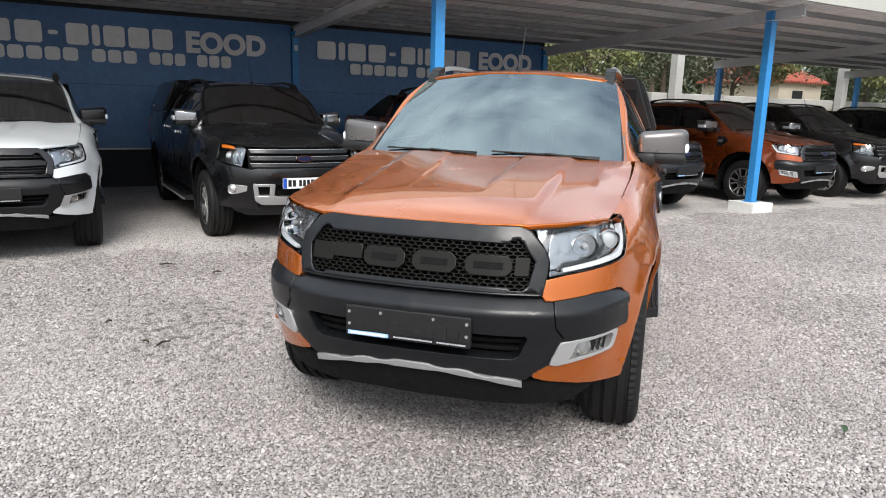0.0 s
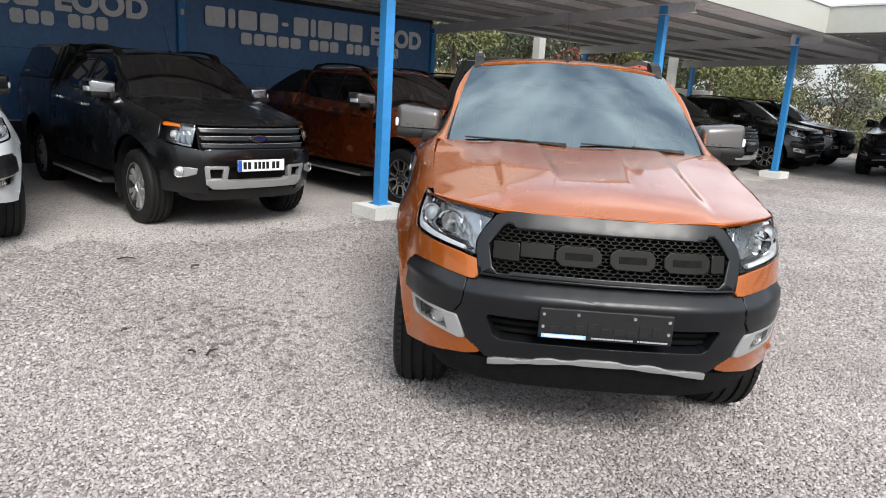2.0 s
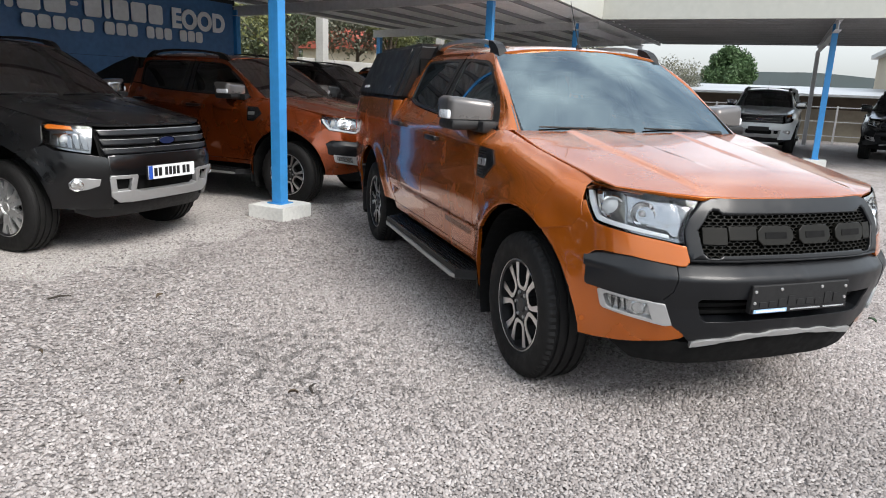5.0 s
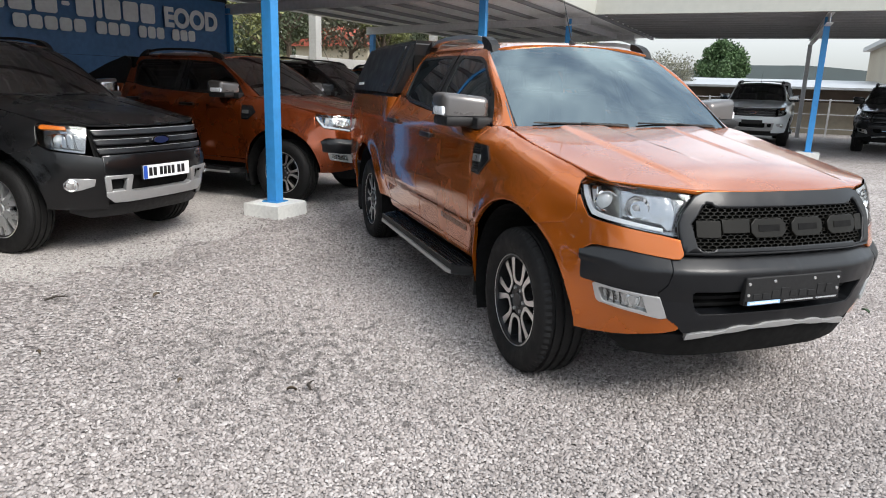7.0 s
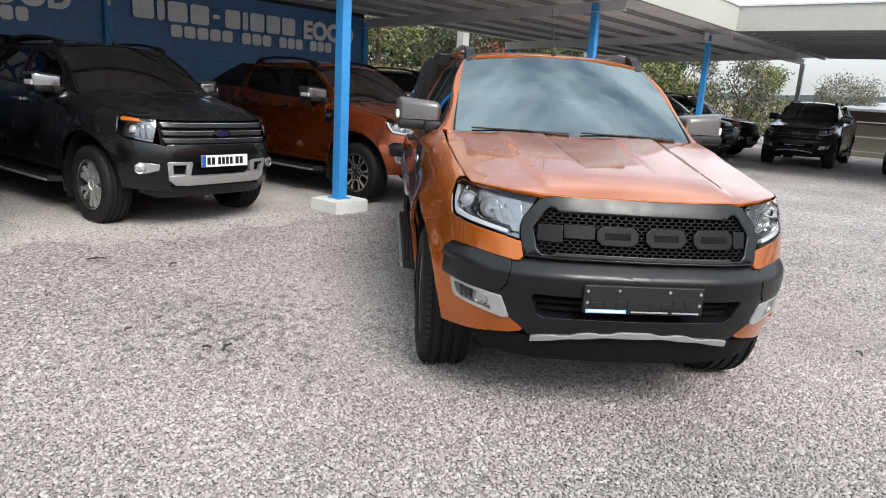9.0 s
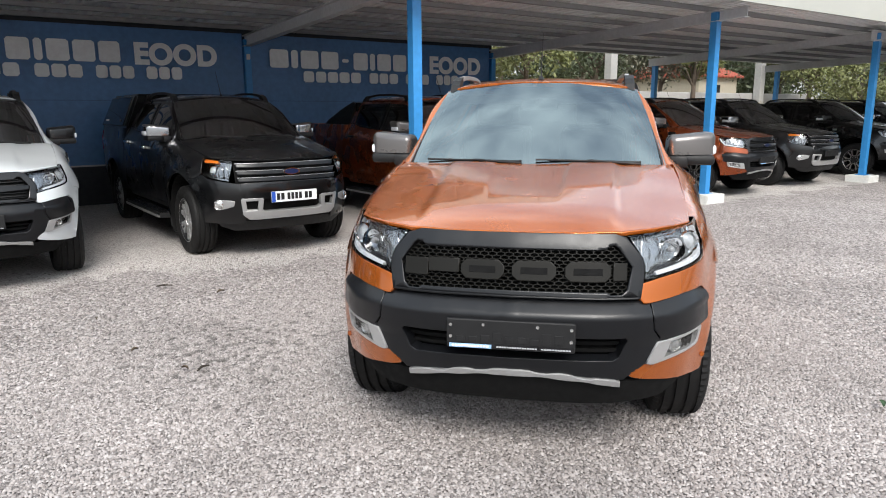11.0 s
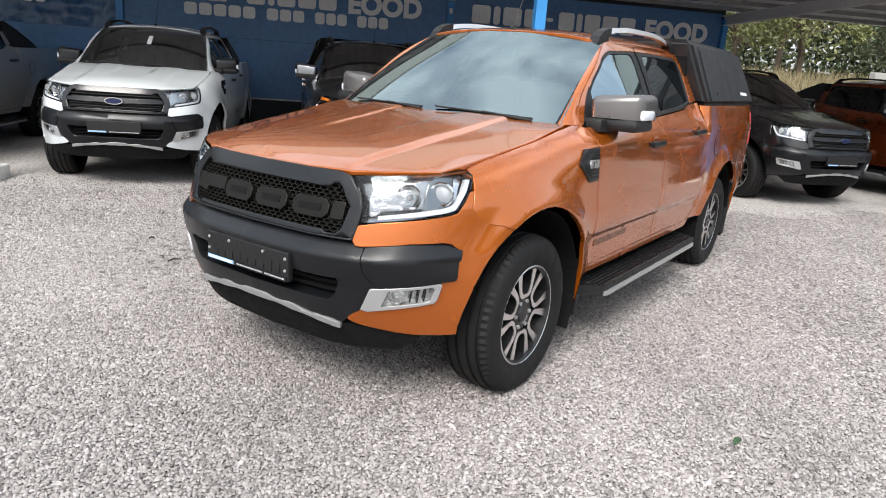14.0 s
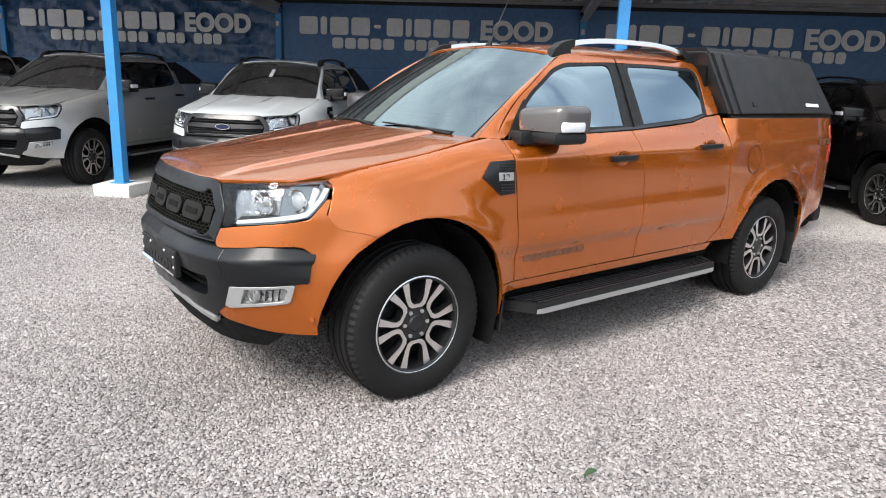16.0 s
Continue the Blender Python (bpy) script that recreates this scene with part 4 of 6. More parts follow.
def face_new(car, P, style):
    outline = [(0.462, 1.044), (0.75, 1.070), (0.950, 1.082), (0.990, 1.058), (0.992, 1.042), (0.980, 1.000), (0.918, 0.922), (0.880, 0.913), (0.620, 0.882), (0.540, 0.870), (0.540, 0.928), (0.524, 0.964)]
    lamp(car, outline, style)
    for sg in (1, -1):
        bm = bmesh.new()
        ledge = [(0.64, -0.640, 1.056), (0.700, -0.598, 1.065), (0.740, -0.520, 1.072), (0.764, -0.428, 1.079), (0.715, -0.380, 1.080), (0.640, -0.540, 1.058)]
        up = [bm.verts.new((sg * x, y, z)) for x, y, z in ledge]
        dn = [bm.verts.new((sg * x, y, z - 0.006)) for x, y, z in ledge]
        bm.faces.new(up), bm.faces.new(dn[::-1])
        for i in range(len(ledge)):
            j = (i + 1) % len(ledge)
            bm.faces.new((up[i], up[j], dn[j], dn[i]))
        part("lamp_ledge", bm, P, car)
    # painted bumper corners
    corner = [(0.530, 0.860), (0.615, 0.8765), (0.881, 0.9085), (0.921, 0.9175), (0.985, 1.000), (1.004, 1.000), (0.990, 0.940), (1.045, 0.888), (1.140, 0.860), (1.243, 0.838), (1.200, 0.806), (1.156, 0.772), (1.088, 0.689), (1.025, 0.606), (0.974, 0.517), (0.938, 0.444), (0.925, 0.400), (0.85, 0.400), (0.72, 0.412), (0.56, 0.438), (0.500, 0.454), (0.487, 0.466), (0.512, 0.497), (0.554, 0.525), (0.578, 0.520), (0.850, 0.560), (0.864, 0.568), (0.893, 0.636), (0.944, 0.648), (0.954, 0.655), (0.985, 0.763), (0.924, 0.798), (0.885, 0.805), (0.75, 0.801), (0.562, 0.780), (0.536, 0.782), (0.520, 0.800)]
    both("bumper_corner", corner, front, P, car, step=0.05 if style == "mesh" else 0.07)
    both("bumper_core", [(0.49, 0.50), (0.86, 0.55), (0.93, 0.66), (0.95, 0.76), (0.90, 0.80), (0.49, 0.785)], front, CAVITY, car, "black bumper core", off=-0.030, thick=0.01, bev=0.0)
    half = [(0.515, 0.806), (0.558, 0.786), (0.574, 0.72), (0.580, 0.672), (0.612, 0.630), (0.604, 0.606), (0.558, 0.518), (0.516, 0.494), (0.490, 0.474), (0.460, 0.446), (0.30, 0.470)]
    opening = [(-0.41, 0.538), (0.41, 0.538), (0.436, 0.553), (0.470, 0.634), (0.458, 0.646), (-0.458, 0.646), (-0.470, 0.634), (-0.436, 0.553)]
    ridge = 0.0096 if style == "mesh" else 0.0608
    bumper = panel("front_bumper", half + [(-a, b) for a, b in half[::-1]], bumper_skin, DARK_PAINT, car, "dark grey front bumper", off=0.014, thick=0.06, bev=0.008, hole=opening, step=ridge / FINE[0])
    both("bumper_wing", [(0.561, 0.783), (0.75, 0.804), (0.885, 0.808), (0.925, 0.801), (0.990, 0.764), (0.958, 0.652), (0.948, 0.646), (0.890, 0.645), (0.600, 0.619), (0.615, 0.637), (0.583, 0.676), (0.577, 0.72)], bumper_skin, DARK_PAINT, bumper, "", off=0.016, thick=0.03, bev=0.006, step=ridge / FINE[0])
    lip, low = [], []
    for k in range(37):
        s = -0.45 + 0.90 * k / 36
        rise = 0.045 * (1 - (s / 0.45) ** 2)
        notch = max(math.exp(-((abs(s) - c) / 0.045) ** 4) for c in (0.13, 0.30))
        lip.append((s, 0.442 + rise - 0.010 * notch))
        low.append((s, 0.414 + rise * 0.95 + 0.004 * notch))
    panel("skid_plate", low + lip[::-1], front, SATIN, bumper, "satin silver skid plate", off=0.010, thick=0.03, bev=0.003)
    panel("chin_spoiler", [(-0.80, 0.40), (-0.66, 0.315), (-0.40, 0.302), (0.40, 0.302), (0.66, 0.315), (0.80, 0.40), (0.80, 0.43), (0.45, 0.425), (0.2, 0.46), (-0.2, 0.46), (-0.45, 0.425), (-0.80, 0.43)], front, CAVITY, bumper, "matt black chin spoiler", off=-0.012, thick=0.05)
    for z in (0.552, 0.584, 0.616):
        panel("intake_slat", [(-0.46, z), (0.46, z), (0.46, z + 0.016), (-0.46, z + 0.016)], front, CAVITY, bumper, "black intake slat", off=-0.05, thick=0.05, bev=0.003)
    panel("intake_back", [(-0.60, 0.42), (0.60, 0.42), (0.60, 0.84), (-0.60, 0.84)], front, CAVITY, bumper, "black intake", off=-0.11, thick=0.01, bev=0.0)
    # fog lamps
    fog = [(0.604, 0.616), (0.884, 0.641), (0.896, 0.634), (0.866, 0.566), (0.852, 0.556), (0.578, 0.516), (0.558, 0.522)]
    lens = [(0.675, 0.610), (0.850, 0.627), (0.862, 0.618), (0.838, 0.572), (0.826, 0.566), (0.640, 0.540)]
    for mirror in (False, True):
        sg = -1 if mirror else 1
        fz = panel("fog_lamp", fog, front, BEZEL, car, "fog lamp in a satin silver bezel", off=0.014, thick=0.03, bev=0.005, mirror=mirror, hole=lens)
        inner = [(0.636, 0.536), (0.672, 0.614), (0.852, 0.631), (0.866, 0.620), (0.840, 0.568), (0.826, 0.562)]
        panel("fog_reflector", inner, front, FOG_M, fz, "chrome fog reflector", off=-0.012, thick=0.01, bev=0.0, mirror=mirror)
        for k in range(3):
            a = 0.765 + 0.028 * k
            panel("fog_rib", [(a - 0.012, 0.560), (a - 0.007, 0.560), (a + 0.010, 0.622), (a + 0.005, 0.622)], front, BLACK_GL, fz, "dark reflector rib", off=0.002, thick=0.012, bev=0.0, mirror=mirror)
        p = Vector(front(0.708, 0.583))
        p.x *= sg
        d = Vector((sg * 0.6, -1, 0)).normalized()
        bm = bmesh.new()
        m = Matrix.Translation(p - d * 0.012) @ d.to_track_quat("Z", "Y").to_matrix().to_4x4()
        lathe(bm, [(0.032, 0.004), (0.034, 0.016), (0.027, 0.018), (0.022, 0.013), (0.0, 0.015)], 20, m)
        part("fog_bulb_ring", bm, FOG_M, fz, "glass fog lens", smooth=True)
        panel("fog_cover", lens, front, CLEAR, fz, "clear fog cover", off=0.013, thick=0.002, mirror=mirror).visible_shadow = False
        # parking sensor
        q = Vector(front(0.93, 0.48))
        q.x *= sg
        bm = bmesh.new()
        cyl(bm, q - d * 0.005, q + d * 0.006, 0.012, 0.012, 14)
        part("parking_sensor", bm, P, car)
    # grille
    outer = [(-0.537, 0.930), (-0.520, 0.965), (-0.455, 1.040), (-0.40, 1.055), (0.40, 1.055), (0.455, 1.040), (0.520, 0.965), (0.537, 0.930), (0.533, 0.868), (0.522, 0.801), (-0.522, 0.801), (-0.533, 0.868)]
    grille = panel("grille_back", [(-0.53, 0.80), (0.53, 0.80), (0.53, 0.93), (0.44, 1.04), (-0.44, 1.04), (-0.53, 0.93)], front, CAVITY, car, "black grille", off=-0.035, thick=0.01, bev=0.0)

    def bar(name, poly, m, label="", **kw):
        return panel(name, poly, front, m, grille, label, **kw)
    fr = DARK_PAINT if style == "mesh" else BLACK_GL
    inner = [(-0.440, 0.818), (-0.395, 0.818), (-0.380, 0.829), (0.380, 0.829), (0.395, 0.818), (0.440, 0.818), (0.462, 0.838), (0.482, 0.925), (0.424, 1.000), (0.408, 1.010), (0.388, 1.008), (0.370, 0.993), (-0.370, 0.993), (-0.388, 1.008), (-0.408, 1.010), (-0.424, 1.000), (-0.482, 0.925), (-0.462, 0.838)]
    bar("grille_surround", outer, fr, "dark grey grille surround", off=0.006, thick=0.05, bev=0.009, hole=inner)
    if style == "mesh":
        # honeycomb: walls of hexagonal cells
        bm = bmesh.new()
        wide, tall = 0.0340, 0.0136
        for row in range(14):
            z = 0.818 + tall * row
            for col in range(-15, 16):
                c = (col + 0.5 * (row % 2)) * wide
                if abs(c) > 0.472 - max(0.0, z - 0.925) * 0.90:
                    continue
                rings = []
                for k, set_back in ((1.0, 0.010), (0.86, 0.010), (0.86, 0.032)):
                    ring = []
                    for du, dv in ((0.5, 1 / 3), (0, 2 / 3), (-0.5, 1 / 3), (-0.5, -1 / 3), (0, -2 / 3), (0.5, -1 / 3)):
                        p = front(c + du * wide * k, z + dv * tall * k)
                        ring.append(bm.verts.new((p[0], p[1] + set_back, p[2])))
                    rings.append(ring)
                for ra, rb in zip(rings, rings[1:]):
                    for k in range(6):
                        j = (k + 1) % 6
                        bm.faces.new((ra[k], ra[j], rb[j], rb[k]))
        part("grille_mesh", bm, PLATE_DK, grille, "black honeycomb mesh")
        # raised plain plates across the mesh
        blk = PLATE_DK
        for kind, x, w2 in (("end", -0.462, 0.106), ("bar", -0.352, 0.132), ("ring", -0.218, 0.190), ("ring", -0.008, 0.190), ("ring", 0.204, 0.196), ("end", 0.404, 0.056)):
            z0, z1 = 0.868, 0.946
            if kind == "ring":
                c = 0.022
                x0, x1 = x + 0.006, x + w2 - 0.006
                bar("raised_plate", [(x0 + c, z1), (x1 - c, z1), (x1, z1 - c), (x1, z0 + c), (x1 - c, z0), (x0 + c, z0), (x0, z0 + c), (x0, z1 - c)], blk, "dark grey raised plate", off=0.006, thick=0.02, bev=0.004)
                bar("plate_slot", [(x0 + 0.035, z1 - 0.026), (x1 - 0.035, z1 - 0.026), (x1 - 0.035, z0 + 0.026), (x0 + 0.035, z0 + 0.026)], CAVITY, "", off=0.0085, thick=0.003, bev=0.001)
            elif kind == "end":
                bar("raised_plate", [(x, z0 + 0.004), (x + w2, z0 + 0.004), (x + w2, z1 - 0.004), (x, z1 - 0.004)], blk, "dark grey raised plate", off=0.002, thick=0.02, bev=0.004)
            else:
                bar("raised_plate", [(x, z0 + 0.022), (x + w2, z0 + 0.022), (x + w2, z1), (x, z1)], blk, "dark grey raised plate", off=0.006, thick=0.02, bev=0.004)
    else:
        for z0, z1 in ((0.850, 0.859), (0.970, 0.979)):
            bar("grille_bar", [(-0.45, z0), (0.45, z0), (0.45, z1), (-0.45, z1)], BLACK_PL, "black grille bar", off=0.0, thick=0.03, bev=0.006)
        bar("grille_bar", [(-0.47, 0.898), (-0.16, 0.890), (0.16, 0.890), (0.47, 0.898), (0.475, 0.938), (0.16, 0.945), (-0.16, 0.945), (-0.475, 0.938)], DARK_PAINT, "dark grey centre bar", off=0.010, thick=0.03, bev=0.008)
        bm = bmesh.new()
        oval(bm, 0, 0.915, -0.905, 0.090, 0.036, 0.02)
        bg = part("badge_rim", bm, CHROME, grille, "chrome oval badge rim")
        bm = bmesh.new()
        oval(bm, 0, 0.915, -0.908, 0.080, 0.029, 0.02)
        part("badge", bm, BLUE_BADGE, bg, "plain blue oval badge")
        for z in (0.84, 0.88, 0.945, 0.99):
            bar("grille_slat", [(-0.46 + max(0, z - 0.93), z), (0.46 - max(0, z - 0.93), z), (0.46 - max(0, z - 0.93), z + 0.008), (-0.46 + max(0, z - 0.93), z + 0.008)], BLACK_PL, "", off=-0.02, thick=0.01, bev=0.0)
    # plate holder
    bm = bmesh.new()
    y = -0.936
    box(bm, -0.262, 0.262, y, y + 0.03, 0.588, 0.712, 0.006)
    holder = part("plate_holder", bm, BLACK_PL, car, "black empty number plate holder")
    if style == "mesh":
        for k, (x, z) in enumerate(((-0.245, 0.685), (0.245, 0.685), (-0.11, 0.690), (0.11, 0.690), (-0.245, 0.635), (0.245, 0.635))):
            bm = bmesh.new()
            cyl(bm, (x, y + 0.002, z), (x, y - 0.004, z), 0.008, 0.006, 10)
            part("screw", bm, ALLOY, holder, "bright screw")
        rnd = random.Random(4)
        for k in range(9):
            bm = bmesh.new()
            x = -0.20 + 0.05 * k
            box(bm, x - 0.02, x + 0.015, y - 0.003, y + 0.002, 0.612 + 0.01 * rnd.random(), 0.635 + 0.03 * rnd.random(), 0.001)
            part("holder_rib", bm, BLACK_PL, holder)
    bm = bmesh.new()
    box(bm, -0.258, 0.258, y - 0.004, y + 0.002, 0.590, 0.610)
    strip = part("holder_strip", bm, BLACK_GL, holder, "black strip with small print")
    bm = bmesh.new()
    box(bm, -0.250, -0.075, y - 0.006, y, 0.592, 0.608)
    part("strip_label", bm, PLATE_STRIP, strip, "pale blue label")
    if style == "mesh":
        plate_bars(strip, -0.24, -0.085, 0.596, 0.604, y - 0.0075, WRITE_W, 12)
        plate_bars(strip, -0.055, 0.11, 0.597, 0.603, y - 0.0055, PRINT_DIM, 16)
        plate_bars(strip, 0.125, 0.245, 0.597, 0.603, y - 0.0055, PRINT_DIM, 11)
    else:
        plate_bars(strip, -0.05, 0.245, 0.596, 0.604, y - 0.0055, PRINT_DIM, 14)


def face_old(car, P):
    outline = [(0.585, 1.050), (0.78, 1.066), (0.950, 1.078), (0.990, 1.056), (0.978, 0.915), (0.915, 0.882), (0.66, 0.845)]
    lamp(car, outline, "old")
    corner = [(0.50, 0.80), (0.66, 0.832), (0.915, 0.868), (0.985, 0.905), (1.045, 0.888), (1.140, 0.860), (1.243, 0.838), (1.200, 0.806), (1.156, 0.772), (1.088, 0.689), (1.025, 0.606), (0.974, 0.517), (0.938, 0.444), (0.93, 0.408), (0.78, 0.395), (0.50, 0.39)]
    both("bumper_corner", corner, front, P, car)
    bumper = panel("front_bumper", [(-0.52, 0.655), (0.52, 0.655), (0.55, 0.70), (0.55, 0.825), (-0.55, 0.825), (-0.55, 0.70)], front, P, car, "front bumper", off=0.012, thick=0.05, bev=0.012)
    panel("intake_back", [(-0.60, 0.39), (0.60, 0.39), (0.60, 1.03), (-0.60, 1.03)], front, CAVITY, bumper, "black intake", off=-0.04, thick=0.01, bev=0.0)
    guard = panel("bumper_guard", [(-0.46, 0.442), (0.46, 0.442), (0.53, 0.495), (0.535, 0.540), (0.335, 0.540), (0.30, 0.522), (-0.30, 0.522), (-0.335, 0.540), (-0.535, 0.540), (-0.53, 0.495)], front, SATIN, bumper, "silver bumper guard", off=0.022, thick=0.05, bev=0.012)
    for sg in (1, -1):
        panel("guard_post", [(sg * 0.335, 0.530), (sg * 0.385, 0.530), (sg * 0.375, 0.655), (sg * 0.325, 0.655)], front, SATIN, guard, "", off=0.020, thick=0.04, bev=0.010)
        panel("guard_post", [(sg * 0.485, 0.530), (sg * 0.535, 0.530), (sg * 0.555, 0.655), (sg * 0.510, 0.655)], front, SATIN, guard, "", off=0.018, thick=0.04, bev=0.010)
        panel("guard_post", [(sg * 0.325, 0.640), (sg * 0.553, 0.640), (sg * 0.548, 0.668), (sg * 0.335, 0.668)], front, SATIN, guard, "", off=0.019, thick=0.04, bev=0.006)
    panel("chin_spoiler", [(-0.78, 0.36), (-0.60, 0.30), (0.60, 0.30), (0.78, 0.36), (0.78, 0.41), (-0.78, 0.41)], front, BLACK_PL, bumper, "black chin spoiler", off=-0.025, thick=0.05)
    for mirror in (False, True):
        sg = -1 if mirror else 1
        d = Vector((sg * 0.75, -1, 0)).normalized()
        p = Vector(front(0.785, 0.600))
        p.x *= sg
        m = Matrix.Translation(p + d * 0.008) @ d.to_track_quat("Z", "Y").to_matrix().to_4x4()
        bm = bmesh.new()
        lathe(bm, [(0.046, -0.01), (0.050, 0.006), (0.044, 0.010), (0.038, 0.0), (0.0, 0.0)], 24, m)
        fz = part("fog_lamp", bm, CHROME, car, "round chrome-ringed fog lamp", smooth=True)
        bm = bmesh.new()
        lathe(bm, [(0.0, 0.010), (0.022, 0.008), (0.038, 0.003)], 24, m)
        part("fog_lens", bm, FOG_M, fz, smooth=True)
        panel("fog_bezel", [(0.62, 0.588), (0.70, 0.562), (0.79, 0.545), (0.838, 0.572), (0.845, 0.615), (0.805, 0.654), (0.70, 0.650), (0.615, 0.642)], front, SATIN, fz, "silver fog lamp bezel", off=0.005, thick=0.012, bev=0.006, mirror=mirror)
    grille = panel("grille_back", [(-0.58, 0.825), (0.58, 0.825), (0.58, 1.04), (-0.58, 1.04)], front, CAVITY, car, "black grille", off=-0.03, thick=0.01, bev=0.0)
    for z0, z1 in ((0.835, 0.878), (0.905, 0.948), (0.978, 1.020)):
        panel("grille_bar", [(-0.56, z0), (0.56, z0), (0.575, z1), (-0.575, z1)], front, DARK_PAINT, grille, "dark grille bar", off=0.006, thick=0.03, bev=0.010)
        panel("grille_bar_edge", [(-0.57, z1 - 0.0035), (0.57, z1 - 0.0035), (0.575, z1), (-0.575, z1)], front, SATIN, grille, "satin bar edge", off=0.010, thick=0.01, bev=0.001)
    bm = bmesh.new()
    oval(bm, 0, 0.928, -0.905, 0.090, 0.036, 0.02)
    bg = part("badge_rim", bm, CHROME, grille, "chrome oval badge rim")
    bm = bmesh.new()
    oval(bm, 0, 0.928, -0.908, 0.080, 0.029, 0.02)
    part("badge", bm, BLUE_BADGE, bg, "plain blue oval badge")
    bm = bmesh.new()
    box(bm, -0.262, 0.262, -0.945, -0.925, 0.615, 0.730, 0.004)
    part("number_plate_back", bm, BLACK_PL, car, "black plate carrier")


DECAL = mat("dark_decal", (0.15, 0.060, 0.030), 0.3, vary=0.2, scale=30)
TUB = mat("chromed_lamp_tub", (0.22, 0.225, 0.225), 0.10, 1.0, vary=0.06, scale=20)
LENS = mat("lens_glass", (0.75, 0.78, 0.80), 0.03, 0.0, coat=1.0, vary=0.03, trans=0.35)

BEZEL = mat("silver_lamp_bezel", (0.42, 0.42, 0.42), 0.34, 0.5, vary=0.06, scale=8)
FOG_M = mat("fluted_fog_reflector", (0.66, 0.66, 0.64), 0.16, 0.92, vary=0.12, scale=12, bump=0.8, bump_scale=38)
PLATE_DK = mat("dark_raised_plate", (0.0075, 0.0070, 0.0055), 0.45, 0.0, spec=0.18, vary=0.1, scale=10)
LAMP_IN = mat("lamp_inner_plate", (0.38, 0.38, 0.38), 0.10, 1.0, vary=0.12, scale=14, bump=0.7, bump_scale=30)


# ---------------------------------------------------------------- ground
def gravel_mat(name="gravel", cells=42, dark=(0.17, 0.153, 0.146), mid=(0.345, 0.313, 0.299), pale=(0.53, 0.492, 0.474), relief=0.8):
    m = bpy.data.materials.new(name)
    m.use_nodes = True
    n, l = m.node_tree.nodes, m.node_tree.links
    p = n["Principled BSDF"]
    p.inputs["Roughness"].default_value = 0.9
    p.inputs["Specular IOR Level"].default_value = 0.3
    co = n.new("ShaderNodeTexCoord")
    vo = n.new("ShaderNodeTexVoronoi")
    vo.inputs["Scale"].default_value = cells
    ramp = n.new("ShaderNodeValToRGB")
    ramp.color_ramp.elements[0].position, ramp.color_ramp.elements[0].color = 0.0, (*dark, 1)
    ramp.color_ramp.elements[1].position, ramp.color_ramp.elements[1].color = 1.0, (*pale, 1)
    e = ramp.color_ramp.elements.new(0.5)
    e.color = (*mid, 1)
    sep = n.new("ShaderNodeSeparateColor")
    noise_b = n.new("ShaderNodeTexNoise")
    noise_b.inputs["Scale"].default_value = 0.7
    noise_b.inputs["Detail"].default_value = 6
    mulv = n.new("ShaderNodeMapRange")
    mulv.inputs["From Min"].default_value, mulv.inputs["From Max"].default_value = 0.3, 0.7
    mulv.inputs["To Min"].default_value, mulv.inputs["To Max"].default_value = 0.82, 1.12
    hue = n.new("ShaderNodeHueSaturation")
    bp = n.new("ShaderNodeBump")
    bp.inputs["Strength"].default_value, bp.inputs["Distance"].default_value = relief, 0.02
    inv = n.new("ShaderNodeMath")
    inv.operation = "SUBTRACT"
    inv.inputs[0].default_value = 1.0
    l.new(co.outputs["Object"], vo.inputs["Vector"])
    l.new(co.outputs["Object"], noise_b.inputs["Vector"])
    l.new(vo.outputs["Color"], sep.inputs[0])
    l.new(sep.outputs[0], ramp.inputs["Fac"])
    l.new(noise_b.outputs["Fac"], mulv.inputs["Value"])
    l.new(mulv.outputs["Result"], hue.inputs["Value"])
    l.new(ramp.outputs["Color"], hue.inputs["Color"])
    l.new(hue.outputs["Color"], p.inputs["Base Color"])
    l.new(vo.outputs["Distance"], inv.inputs[1])
    l.new(inv.outputs[0], bp.inputs["Height"])
    l.new(bp.outputs["Normal"], p.inputs["Normal"])
    return m


